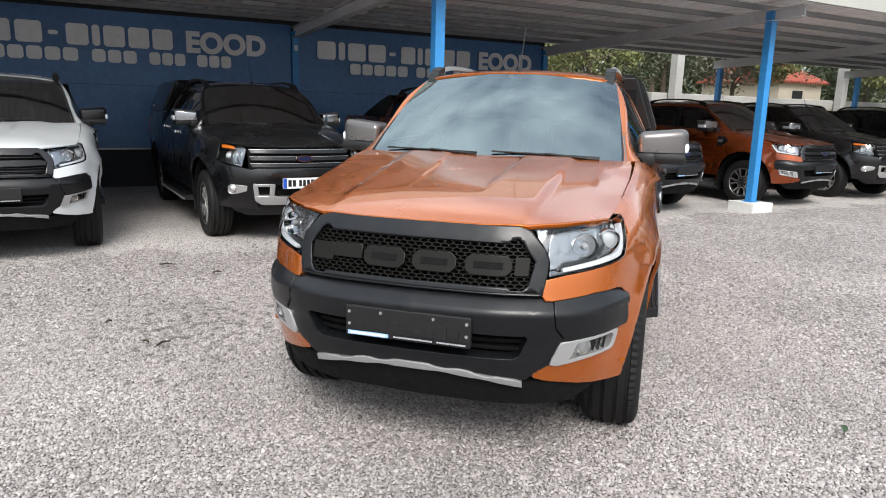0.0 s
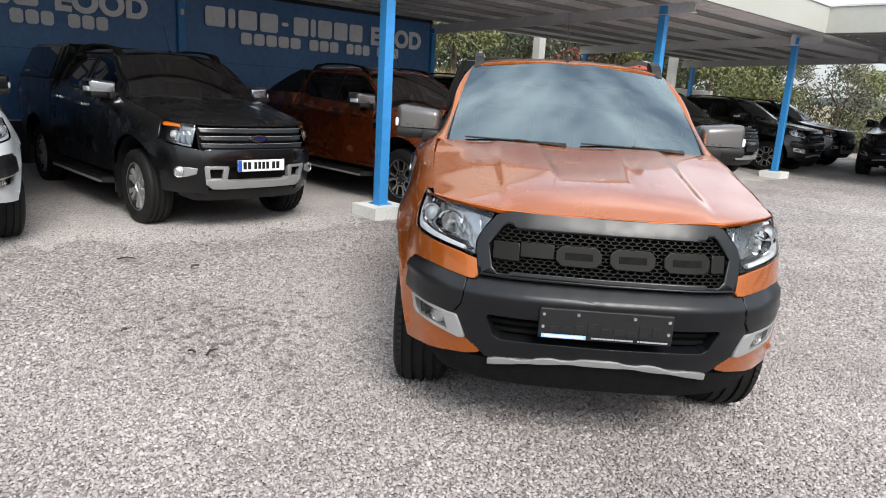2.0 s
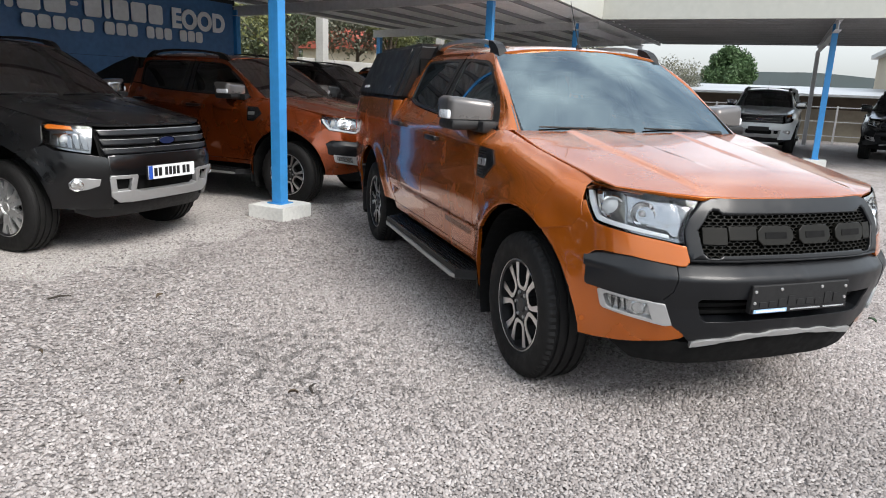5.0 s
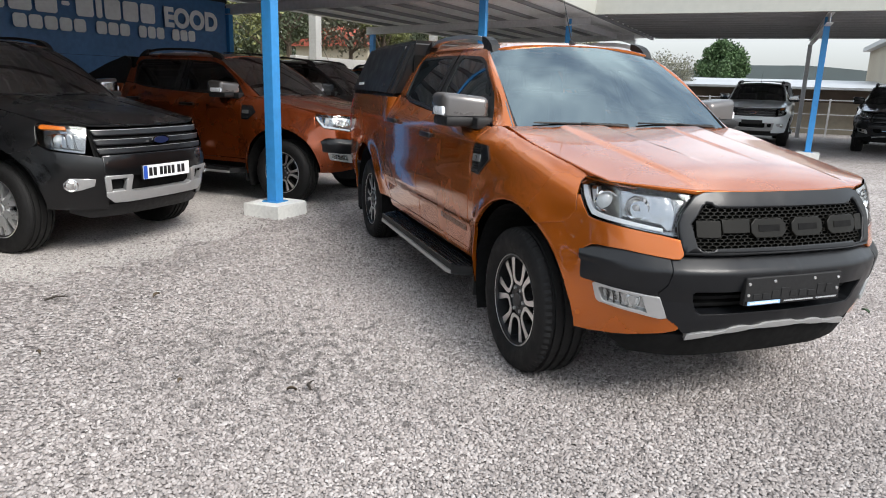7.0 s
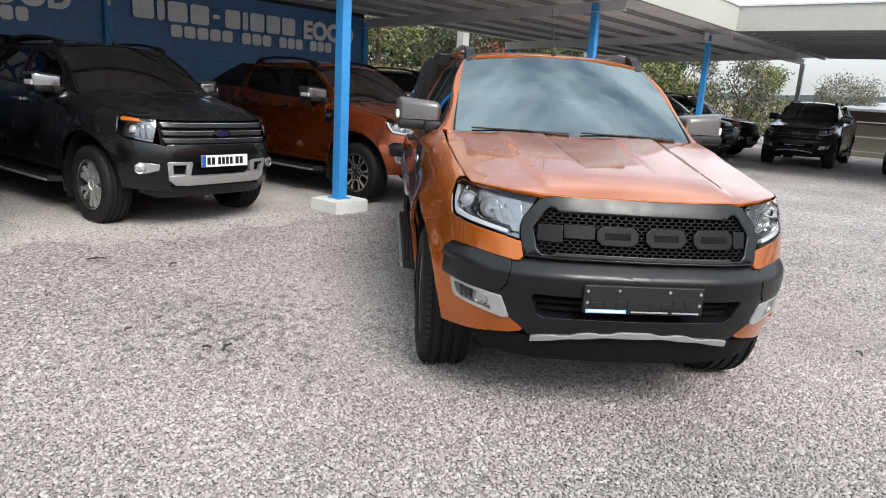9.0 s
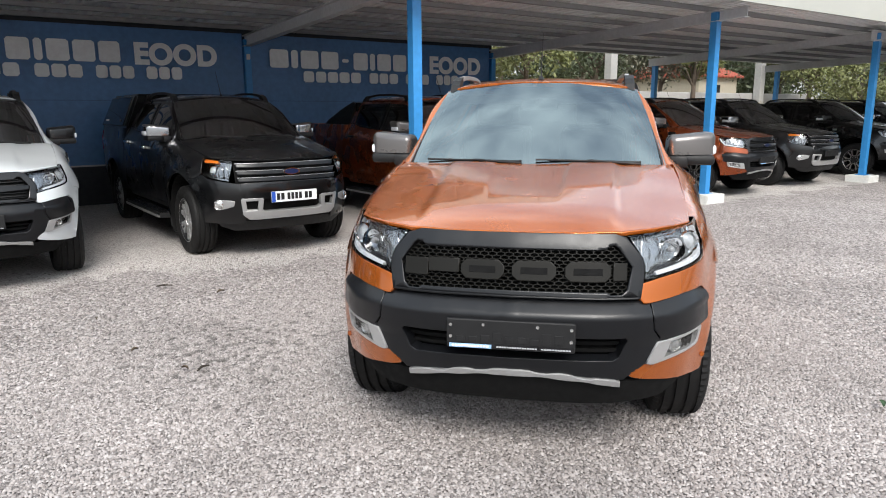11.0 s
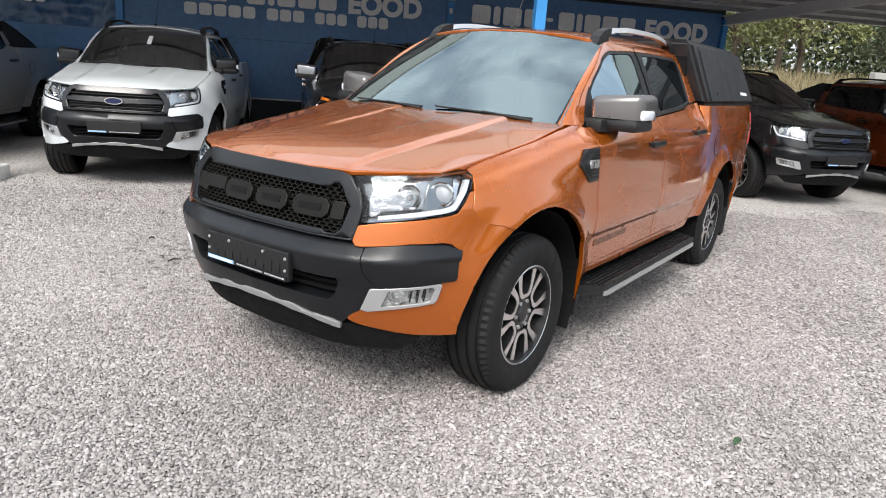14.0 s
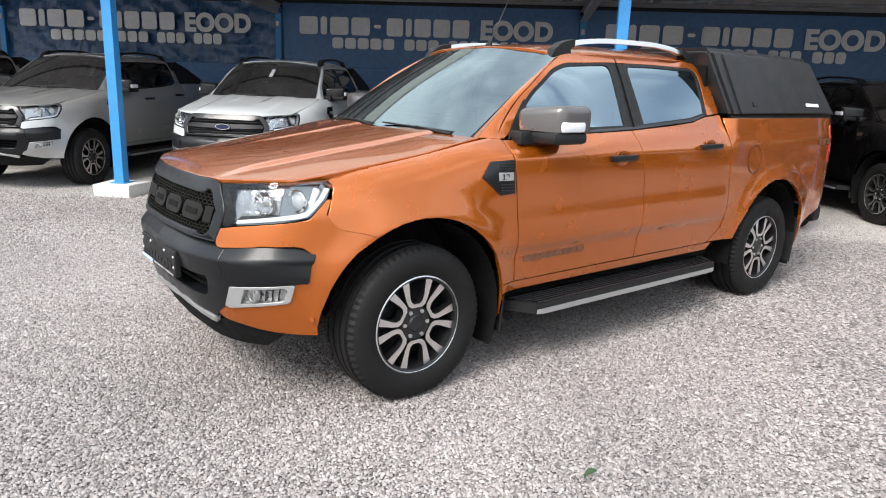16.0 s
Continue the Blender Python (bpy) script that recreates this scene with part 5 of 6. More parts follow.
def stone_mat():
    m = bpy.data.materials.new("crushed_stone")
    m.use_nodes = True
    n, l = m.node_tree.nodes, m.node_tree.links
    p = n["Principled BSDF"]
    p.inputs["Roughness"].default_value = 0.85
    p.inputs["Specular IOR Level"].default_value = 0.35
    geo = n.new("ShaderNodeNewGeometry")
    ramp = n.new("ShaderNodeValToRGB")
    cr = ramp.color_ramp
    cr.elements[0].position, cr.elements[0].color = 0.0, (0.135, 0.121, 0.116, 1)
    cr.elements[1].position, cr.elements[1].color = 1.0, (0.475, 0.441, 0.426, 1)
    for q, c in ((0.2, (0.250, 0.225, 0.214, 1)), (0.55, (0.330, 0.298, 0.283, 1)), (0.85, (0.400, 0.366, 0.350, 1))):
        cr.elements.new(q).color = c
    l.new(geo.outputs["Random Per Island"], ramp.inputs["Fac"])
    co, nz, mr, hue = n.new("ShaderNodeTexCoord"), n.new("ShaderNodeTexNoise"), n.new("ShaderNodeMapRange"), n.new("ShaderNodeHueSaturation")
    nz.inputs["Scale"].default_value, nz.inputs["Detail"].default_value = 0.7, 6
    mr.inputs["From Min"].default_value, mr.inputs["From Max"].default_value = 0.3, 0.7
    mr.inputs["To Min"].default_value, mr.inputs["To Max"].default_value = 0.84, 1.12
    l.new(co.outputs["Object"], nz.inputs["Vector"])
    l.new(nz.outputs["Fac"], mr.inputs["Value"])
    # a scatter of oily dark stones in one patch of the yard
    sub, ln, nz2 = n.new("ShaderNodeVectorMath"), n.new("ShaderNodeVectorMath"), n.new("ShaderNodeTexNoise")
    sub.operation, ln.operation = "SUBTRACT", "LENGTH"
    sub.inputs[1].default_value = (1.15, 5.05, 0.0)
    nz2.inputs["Scale"].default_value, nz2.inputs["Detail"].default_value = 13.0, 6
    l.new(co.outputs["Object"], sub.inputs[0])
    l.new(sub.outputs[0], ln.inputs[0])
    l.new(co.outputs["Object"], nz2.inputs["Vector"])
    near = n.new("ShaderNodeMapRange")
    near.inputs["From Min"].default_value, near.inputs["From Max"].default_value = 0.2, 1.5
    near.inputs["To Min"].default_value, near.inputs["To Max"].default_value = 0.115, -0.05
    l.new(ln.outputs["Value"], near.inputs["Value"])
    addn, dk = n.new("ShaderNodeMath"), n.new("ShaderNodeMapRange")
    addn.operation = "ADD"
    l.new(nz2.outputs["Fac"], addn.inputs[0])
    l.new(near.outputs["Result"], addn.inputs[1])
    dk.inputs["From Min"].default_value, dk.inputs["From Max"].default_value = 0.62, 0.70
    dk.inputs["To Min"].default_value, dk.inputs["To Max"].default_value = 1.0, 0.48
    l.new(addn.outputs[0], dk.inputs["Value"])
    mulp = n.new("ShaderNodeMath")
    mulp.operation = "MULTIPLY"
    l.new(mr.outputs["Result"], mulp.inputs[0])
    l.new(dk.outputs["Result"], mulp.inputs[1])
    l.new(mulp.outputs[0], hue.inputs["Value"])
    l.new(ramp.outputs["Color"], hue.inputs["Color"])
    l.new(hue.outputs["Color"], p.inputs["Base Color"])
    return m


GRAVEL, STONE = gravel_mat(), stone_mat()
# dust colour raised partly to stand in for light under the canopy
DUST = gravel_mat("compacted_stone_dust", 75, (0.30, 0.278, 0.260), (0.48, 0.45, 0.425), (0.62, 0.59, 0.565), 0.6)
gv, gf = [], []
rings_r = [0, 4, 8, 14, 22, 35, 60, 120, 300, 900, 2500]
SEG = 64
for r in rings_r:
    for k in range(SEG):
        a = 2 * math.pi * k / SEG
        gv.append((4 + r * math.cos(a), 3 + r * math.sin(a), -0.011 if r < 100 else -0.011 - (r - 100) * 0.002))
for i in range(len(rings_r) - 1):
    for k in range(SEG):
        j = (k + 1) % SEG
        gf.append((i * SEG + k, i * SEG + j, (i + 1) * SEG + j, (i + 1) * SEG + k) if i else (SEG + k, SEG + j, 0))
ground = tagged(mesh_ob("ground", gv, gf, GRAVEL), "pinkish grey crushed gravel yard", "ground", kind="structure")


def stones(name, x0, x1, y0, y1, pitch, size, seed, keep):
    """Loose crushed stones as small uneven eight-sided lumps lying on the ground."""
    rng = np.random.default_rng(seed)
    nx, ny = int((x1 - x0) / pitch), int((y1 - y0) / pitch)
    gx, gy = np.meshgrid(np.arange(nx), np.arange(ny))
    px = x0 + (gx.ravel() + rng.uniform(0, 1, nx * ny)) * pitch
    py = y0 + (gy.ravel() + rng.uniform(0, 1, nx * ny)) * pitch
    ok = keep(px, py)
    px, py = px[ok], py[ok]
    n = len(px)
    base = np.array([(1, 0.15, -0.5), (0.1, 1, -0.5), (-1, -0.1, -0.5), (-0.1, -1, -0.5), (0.42, 0.12, 0.6), (-0.4, -0.1, 0.55)], float)
    tri = np.array([(0, 1, 4), (1, 2, 5), (1, 5, 4), (2, 3, 5), (3, 0, 4), (3, 4, 5)])
    sc = size * rng.lognormal(0, 0.24, n)[:, None] * rng.uniform(0.72, 1.25, (n, 3)) * np.array([1.05, 0.86, 0.62])
    v = base[None] * rng.uniform(0.72, 1.22, (n, 6, 1)) * sc[:, None, :]
    tilt = rng.uniform(-0.42, 0.42, n)
    c, s = np.cos(tilt)[:, None], np.sin(tilt)[:, None]
    x, z = v[:, :, 0] * c - v[:, :, 2] * s, v[:, :, 0] * s + v[:, :, 2] * c
    a = rng.uniform(0, 2 * np.pi, n)
    c, s = np.cos(a)[:, None], np.sin(a)[:, None]
    out = np.stack([x * c - v[:, :, 1] * s + px[:, None], x * s + v[:, :, 1] * c + py[:, None], z + (sc[:, 2] * 0.35 - 0.003)[:, None]], 2).reshape(-1, 3)
    faces = (tri[None] + 6 * np.arange(n)[:, None, None]).reshape(-1, 3)
    me = bpy.data.meshes.new(name)
    me.vertices.add(len(out))
    me.vertices.foreach_set("co", out.ravel())
    me.loops.add(faces.size)
    me.loops.foreach_set("vertex_index", faces.ravel().astype(np.int32))
    me.polygons.add(len(faces))
    me.polygons.foreach_set("loop_start", np.arange(0, faces.size, 3, dtype=np.int32))
    me.update(calc_edges=True)
    me.materials.append(STONE)
    return tagged(new(name, me), "loose pinkish grey crushed stones", "gravel", kind="stuff")


FADE = np.random.default_rng(91)


def NEAR(x, y):
    return np.hypot(x - 1.6, y - 2.6) + FADE.uniform(-0.5, 0.5, len(x)) < 3.25


def AROUND(x, y):
    d, e = np.hypot(x - 1.6, y - 2.6), np.hypot(x - 2, y - 4)
    return (d + FADE.uniform(-0.5, 0.5, len(x)) >= 3.1) & (e + FADE.uniform(0, 1, len(x)) ** 2 * 4.5 < 8.2) & (FADE.uniform(0, 1, len(x)) > 0.86 * np.clip((y - 6.2) / 2.2, 0, 1))


stones("gravel_stones", -2.6, 6.4, -0.6, 6.6, 0.0128, 0.0088, 5, NEAR)
stones("gravel_stones", -6.4, 10.4, -3.0, 9.5, 0.0275, 0.0110, 6, AROUND)


# pale compacted dust under the canopy, with a ragged edge
dv, df = [], []
for i in range(641):
    x = -13.7 + 0.0605 * i
    edge = 7.45 + 0.7 * noise.noise((x * 0.6, 0, 3)) + 0.45 * noise.noise((x * 2.3, 0, 7)) + 0.3 * noise.noise((x * 7.1, 0, 5))
    dv += [(x, edge, -0.0102), (x, edge + 1.1, 0.004), (x, 13.5, 0.006)]
for i in range(640):
    for j in range(2):
        o = i * 3 + j
        df.append((o, o + 3, o + 4, o + 1))
tagged(mesh_ob("pavement", dv, df, DUST), "pale compacted stone dust under the canopy", "ground", kind="structure")


# ---------------------------------------------------------------- canopies and wall
BAY_X = [-13.7, -7.7, -1.68, 4.34, 10.17, 15.81]
POLE_Y, WALL_Y, EDGE_Y = 7.66, 13.50, 6.95


def roof_z(y):
    return 3.14 - 0.032 * (y - 6.95)


def pole(x, y, top, side_w=0.125, plinth=True, label="square blue painted steel canopy post on a white block"):
    p = new("canopy_post")
    tagged(p, label, "post", "canopy posts")
    bm = bmesh.new()
    box(bm, x - side_w / 2, x + side_w / 2, y - side_w / 2, y + side_w / 2, 0.0 if not plinth else 0.13, top, 0.006)
    part("shaft", bm, BLUE_PAINT, p)
    if plinth:
        bm = bmesh.new()
        box(bm, x - 0.24, x + 0.24, y - 0.24, y + 0.24, -0.05, 0.14, 0.012)
        rnd = random.Random(int(x * 10))
        for v in bm.verts:
            v.co += Vector((rnd.uniform(-0.008, 0.008), rnd.uniform(-0.008, 0.008), rnd.uniform(-0.006, 0.004)))
        part("plinth", bm, CONCRETE, p, "whitewashed concrete block")
        bm = bmesh.new()
        box(bm, x - 0.1, x + 0.1, y - 0.1, y + 0.1, 0.138, 0.150, 0.003)
        part("base_plate", bm, BLUE_PAINT, p)
    return p


for x in BAY_X[1:]:
    pole(x, POLE_Y, roof_z(POLE_Y) - 0.02)
for x in (15.9, 22.1):
    pole(x, 13.40, 2.9, plinth=False, label="square blue painted steel rear canopy post")

canopy = new("canopy_roof")
tagged(canopy, "long grey corrugated steel carport roof with cream fascia", "canopy", kind="structure")


def corrugated(name, x0, x1, y0, y1, zf, along_y=True, pitch=0.20, depth=0.035, material=None):
    """Trapezoid sheet with ribs along y (or x)."""
    v, f = [], []
    a0, a1 = (x0, x1) if along_y else (y0, y1)
    n = int((a1 - a0) / pitch)
    prof = []
    for k in range(n + 1):
        c = a0 + k * pitch
        prof += [(c, 0.0), (c + 0.09, 0.0), (c + 0.115, depth), (c + 0.175, depth)]
    b = (y0, (y0 + y1) / 2, y1) if along_y else (x0, (x0 + x1) / 2, x1)
    for c, d in prof:
        for q in b:
            x, y = (c, q) if along_y else (q, c)
            v.append((x, y, zf(x, y) + d))
    for i in range(len(prof) - 1):
        for j in range(2):
            o = i * 3 + j
            f.append((o, o + 1, o + 4, o + 3))
    ob = mesh_ob(name, v, f, material or ROOF_UNDER, canopy)
    return ob


corrugated("roof_sheet", -13.7, 25.0, EDGE_Y, 13.75, lambda x, y: roof_z(y) + 0.12)
# second canopy's sheet takes the darker colour, standing in for shade
corrugated("roof_sheet", 15.35, 25.0, -16.0, EDGE_Y, lambda x, y: 3.26 + 0.004 * (x - 15.3), along_y=False, material=ROOF_DARK)
for k in range(8):
    y = EDGE_Y + 0.12 + k * 0.86
    bm = bmesh.new()
    box(bm, -13.7, 25.0, y - 0.035, y + 0.035, roof_z(y) + 0.046, roof_z(y) + 0.118)
    part("purlin", bm, PURLIN_M, canopy)
for k in range(14):
    x = 15.45 + k * 0.72
    bm = bmesh.new()
    box(bm, x - 0.035, x + 0.035, -16.0, EDGE_Y, 3.185 + 0.004 * (x - 15.3), 3.258 + 0.004 * (x - 15.3))
    part("purlin", bm, PURLIN_M, canopy)


def rafter(p0, p1, d0, d1, w=0.13):
    """A steel rafter from p0 to p1 (upper edge), d0 and d1 deep at its ends, with flanges."""
    bm = bmesh.new()
    p0, p1 = Vector(p0), Vector(p1)
    d = (p1 - p0).normalized()
    s = Vector((-d.y, d.x, 0))
    for ww, top0, bot0, top1, bot1 in ((0.008, 0, d0, 0, d1), (w / 2, d0 - 0.012, d0, d1 - 0.012, d1), (w / 2, 0, 0.012, 0, 0.012)):
        q = []
        for p, t, b in ((p0, top0, bot0), (p1, top1, bot1)):
            for sg, h in ((-1, t), (1, t), (1, b), (-1, b)):
                q.append(bm.verts.new(p + s * sg * ww - Vector((0, 0, h))))
        for f in ((0, 1, 2, 3), (7, 6, 5, 4), (0, 4, 5, 1), (1, 5, 6, 2), (2, 6, 7, 3), (3, 7, 4, 0)):
            bm.faces.new([q[i] for i in f])
    return part("rafter", bm, BEAM_M, canopy, "grey steel rafter")


for x in BAY_X + [21.6]:
    rafter((x, EDGE_Y + 0.16, roof_z(EDGE_Y + 0.16) + 0.004), (x, 13.55, roof_z(13.55) + 0.004), 0.17, 0.20)
for y in (POLE_Y, 1.95, -4.0, -10.0):
    rafter((15.5, y, 3.145), (24.9, y, 3.18), 0.22, 0.16)
# fascia
bm = bmesh.new()
box(bm, -13.7, 15.30, EDGE_Y - 0.05, EDGE_Y, 3.14, 3.66, 0.004)
part("fascia", bm, FASCIA_M, canopy, "cream white sheet fascia")
bm = bmesh.new()
box(bm, 15.30, 15.35, -16.0, EDGE_Y - 0.05, 3.14, 3.66, 0.004)
part("fascia", bm, FASCIA_M, canopy, "cream white sheet fascia")
bm = bmesh.new()
box(bm, -13.7, 15.27, EDGE_Y - 0.08, EDGE_Y + 0.02, 3.664, 3.70)
box(bm, 15.27, 15.37, -16.0, EDGE_Y + 0.02, 3.664, 3.70)
part("roof_edge_cap", bm, BEAM_M, canopy, "grey capping")
for y in (1.95, -4.0, -10.0):
    pole(16.5, y, 3.14)
for y in (POLE_Y, 1.95, -4.0, -10.0):
    p = new("rear_post")
    tagged(p, "dark grey steel rear canopy post", "post", "canopy posts")
    bm = bmesh.new()
    box(bm, 24.75, 24.88, y - 0.065, y + 0.065, -0.02, 3.03, 0.006)
    part("shaft", bm, BEAM_M, p)

# rear wall with banners
wall = new("wall_rear")
tagged(wall, "dark blue rear wall of tarpaulin panels with lettering", "wall", kind="structure")
bm = bmesh.new()
box(bm, -13.7, 10.20, WALL_Y + 0.06, WALL_Y + 0.20, -0.05, 3.05)
part("wall_core", bm, WALL_BASE, wall, "dark rendered wall")
GLYPH = {"I": 0.45, "-": 0.5, " ": 0.45}


def shapes(parent, text, x0, x1, z0, z1, y, name):
    """One plain block for each character of a row of print."""
    ws = [GLYPH.get(c, 1.0) for c in text]
    k = (x1 - x0) / sum(ws)
    x = x0
    for c, w in zip(text, ws):
        w *= k
        if c != " ":
            bm = bmesh.new()
            g = 0.07 * k
            a, b = (z0, z1) if c != "-" else (z0 + 0.42 * (z1 - z0), z0 + 0.62 * (z1 - z0))
            r = min(0.035, 0.3 * (b - a), 0.3 * (w - 2 * g))
            l_, r_ = x + g, x + w - g
            pts = [(l_ + r, a), (r_ - r, a), (r_, a + r), (r_, b - r), (r_ - r, b), (l_ + r, b), (l_, b - r), (l_, a + r)]
            fr = [bm.verts.new((q[0], y, q[1])) for q in pts]
            bk = [bm.verts.new((q[0], y + 0.006, q[1])) for q in pts]
            bm.faces.new(fr)
            for i in range(len(pts)):
                j = (i + 1) % len(pts)
                bm.faces.new((fr[i], bk[i], bk[j], fr[j]))
            part(name, bm, LETTER, parent)
        x += w


for i, x in enumerate(BAY_X[:-2]):
    w = BAY_X[i + 1] - x
    v, f = [], []
    NX, NZ = (150, 36) if i < 2 else (60, 14)
    rnd = random.Random(i)
    amp = 0.050 if i < 2 else 0.007
    for a in range(NX + 1):
        for b in range(NZ + 1):
            px, pz = x + 0.07 + (w - 0.14) * a / NX, 1.755 + (2.965 - 1.755) * b / NZ
            yy = WALL_Y + 0.02 + amp * 0.8 * noise.noise((px * 3.6, pz * 4.0 + px, i)) + amp * 0.4 * noise.noise((px * 11, pz * 4, i + 9)) + (0.022 * abs(noise.noise((px * 9, pz * 8, i + 4))) if i < 2 else 0.0)
            v.append((px, yy, pz))
    for a in range(NX):
        for b in range(NZ):
            o = a * (NZ + 1) + b
            f.append((o, o + NZ + 1, o + NZ + 2, o + 1))
    ban = mesh_ob("banner", v, f, WALL_BLUE if i >= 2 else TARP, wall, "dark blue banner with pale lettering" if i >= 2 else "wrinkled dark blue banner with pale lettering", smooth=True)
    bm = bmesh.new()
    box(bm, x + 0.07, x + w - 0.07, WALL_Y + 0.025, WALL_Y + 0.058, 0.68, 1.75)
    part("lower_panel", bm, WALL_BLUE, wall, "dark blue lower panel")
    bm = bmesh.new()
    box(bm, x + 0.07, x + w - 0.07, WALL_Y + 0.01, WALL_Y + 0.058, 0.655, 0.68)
    part("edge_strip", bm, SATIN, wall, "pale metal strip")
    bm = bmesh.new()
    box(bm, x - 0.06, x + 0.06, WALL_Y - 0.06, WALL_Y + 0.058, 0.0, 2.86, 0.005)
    part("wall_post", bm, BLUE_PAINT, wall, "blue steel wall post")
    bm = bmesh.new()
    box(bm, x - 0.03, x + 0.03, WALL_Y - 0.10, WALL_Y - 0.061, 2.50, 2.60, 0.004)
    part("junction_box", bm, CONCRETE, wall, "small pale junction box")
    tx, tw = x + 0.40, 4.98
    yl = WALL_Y - 0.022 - amp
    shapes(ban, "XIXX", tx, tx + 0.300 * tw, 2.375, 2.715, yl, "letter_shape")
    shapes(ban, "-", tx + 0.305 * tw, tx + 0.345 * tw, 2.375, 2.715, yl, "letter_shape")
    shapes(ban, "XIXXX", tx + 0.357 * tw, tx + 0.696 * tw, 2.375, 2.715, yl, "letter_shape")
    fc = bpy.data.curves.new("lettering", "FONT")
    fc.body, fc.size, fc.extrude, fc.offset, fc.space_character = "EOOD", 0.475, 0.003, 0.024, 1.04
    fo = new("lettering", fc)
    fo.parent = ban
    fo["label"] = "pale block capitals"
    fc.materials.append(LETTER)
    fo.matrix_basis = pose(tx + 0.733 * tw, yl, 2.375, 90, 0, 0)
    for g0, g1, n in ((0.1375, 0.397, 5), (0.431, 0.575, 3), (0.609, 0.733, 3), (0.767, 0.891, 3)):
        shapes(ban, "X" * n, tx + g0 * tw, tx + g1 * tw, 2.115, 2.325, yl, "digit_bar")
bm = bmesh.new()
box(bm, 10.11, 10.23, WALL_Y - 0.06, WALL_Y + 0.058, 0.0, 2.86, 0.005)
part("wall_post", bm, BLUE_PAINT, wall, "blue steel wall post")


# ---------------------------------------------------------------- vehicles
hero = pickup("mesh", "hardtop", ORANGE, "metallic orange double-cab pickup with black hardtop and mesh grille")
hero.matrix_basis = pose(2.266, 3.295, 0, 0, 0, -45.4)
proto_new = pickup("bars", "bar", WHITE_P, "white double-cab pickup parked under the canopy")
proto_old = pickup("old", "hardtop", BLACK_P, "black older pickup with hardtop and silver bumper guard")
proto_old.matrix_basis = pose(2.65, 8.42, 0, 0, 0, 2)


def repaint(car, before, after):
    for ob in car.children_recursive:
        for slot in ob.material_slots:
            if slot.material == before:
                slot.link = "OBJECT"
                slot.material = after


def number_plate(car, y, z0):
    """A white plate with a blue band; its characters are plain bars."""
    bm = bmesh.new()
    box(bm, -0.258, 0.258, y - 0.004, y, z0, z0 + 0.112, 0.003)
    pl = part("number_plate", bm, WRITE_W, car, "white number plate with blue band")
    bm = bmesh.new()
    box(bm, -0.256, -0.215, y - 0.006, y - 0.003, z0 + 0.002, z0 + 0.110)
    part("plate_band", bm, PLATE_BLUE, pl, "blue band")
    x = -0.20
    for k, w in enumerate((0.048, 0.048, 0.0, 0.044, 0.044, 0.044, 0.044, 0.0, 0.048, 0.048)):
        if w:
            bm = bmesh.new()
            box(bm, x, x + w - 0.012, y - 0.006, y - 0.003, z0 + 0.022, z0 + 0.092)
            part("plate_bar", bm, BLACK_PL, pl)
        x += w if w else 0.022


ROW = [
    (proto_new, SILVER_P, (-3.30, 8.26, -1), "silver double-cab pickup parked under the canopy"),
    (proto_new, ORANGE_SHADE, (5.78, 8.02, 1), "metallic orange double-cab pickup with sports bar under the canopy"),
    (proto_new, BLACK_P, (8.56, 8.60, 8), "black double-cab pickup parked under the canopy"),
    (proto_new, ORANGE_SHADE, (11.62, 8.38, 4), "metallic orange double-cab pickup beside a blue post"),
    (proto_old, BLACK_P, (14.20, 8.50, 0), "black older pickup with silver bumper guard beside other pickups"),
    (proto_new, BLACK_P, (17.85, 8.40, 0), "black double-cab pickup at the canopy corner"),
    (proto_old, GREY_P, (20.9, 8.60, 0), "dark grey pickup at the canopy corner"),
    (proto_new, BLACK_P, (19.9, 6.22, -86), "black double-cab pickup facing along the canopy"),
    (proto_old, WHITE_P, (19.9, 3.25, -92), "white older pickup with silver bumper guard"),
    (proto_new, GREY_P, (19.6, -0.1, -98), "dark grey pickup beside a blue post"),
    (proto_new, SILVER_P, (-6.1, 8.3, 0), "grey double-cab pickup parked under the canopy"),
]
for src, colour, (x, y, a), label in ROW:
    c = copy_thing(src, pose(x, y, 0, 0, 0, a))
    c["label"] = label
    repaint(c, WHITE_P if src is proto_new else BLACK_P, colour)
    if colour is ORANGE_SHADE:
        repaint(c, BLACK_CAP, MIRROR_CAP)
proto_new.matrix_basis = pose(-0.20, 8.30, 0, 0, 0, 0)
number_plate(proto_old, -0.946, 0.616)
card = panel("price_card", [(-0.015, 0.50), (0.035, 0.50), (0.035, 0.72), (-0.015, 0.72)], screen, WRITE_W, proto_new, "small white paper card on the windscreen", off=0.004, thick=0.002, bev=0.0)


# ---------------------------------------------------------------- litter on the gravel
DRY_LEAF = mat("dry_leaf", (0.07, 0.05, 0.03), 0.8, vary=0.3, scale=30)
GREEN_LEAF = mat("green_leaf", (0.035, 0.075, 0.03), 0.7, vary=0.3, scale=30)
TWIG = mat("dark_twig", (0.035, 0.028, 0.022), 0.9, vary=0.3, scale=40)


def fallen_leaf(x, y, a, size, m, label):
    v, f = [], []
    for i in range(7):
        t = i / 6
        w = size * 0.45 * math.sin(math.pi * (0.08 + 0.88 * t))
        for sg in (-1, 0, 1):
            v.append((size * (t - 0.5) * 2, sg * w, 0.022 + 0.012 * abs(sg) + 0.010 * math.sin(3 * t)))
    for i in range(6):
        for j in range(2):
            o = i * 3 + j
            f.append((o, o + 3, o + 4, o + 1))
    ob = mesh_ob("fallen_leaf", v, f, m, smooth=True)
    ob.matrix_basis = pose(x, y, 0, 6, -4, a)
    return tagged(ob, label, "leaf", "litter on the gravel")


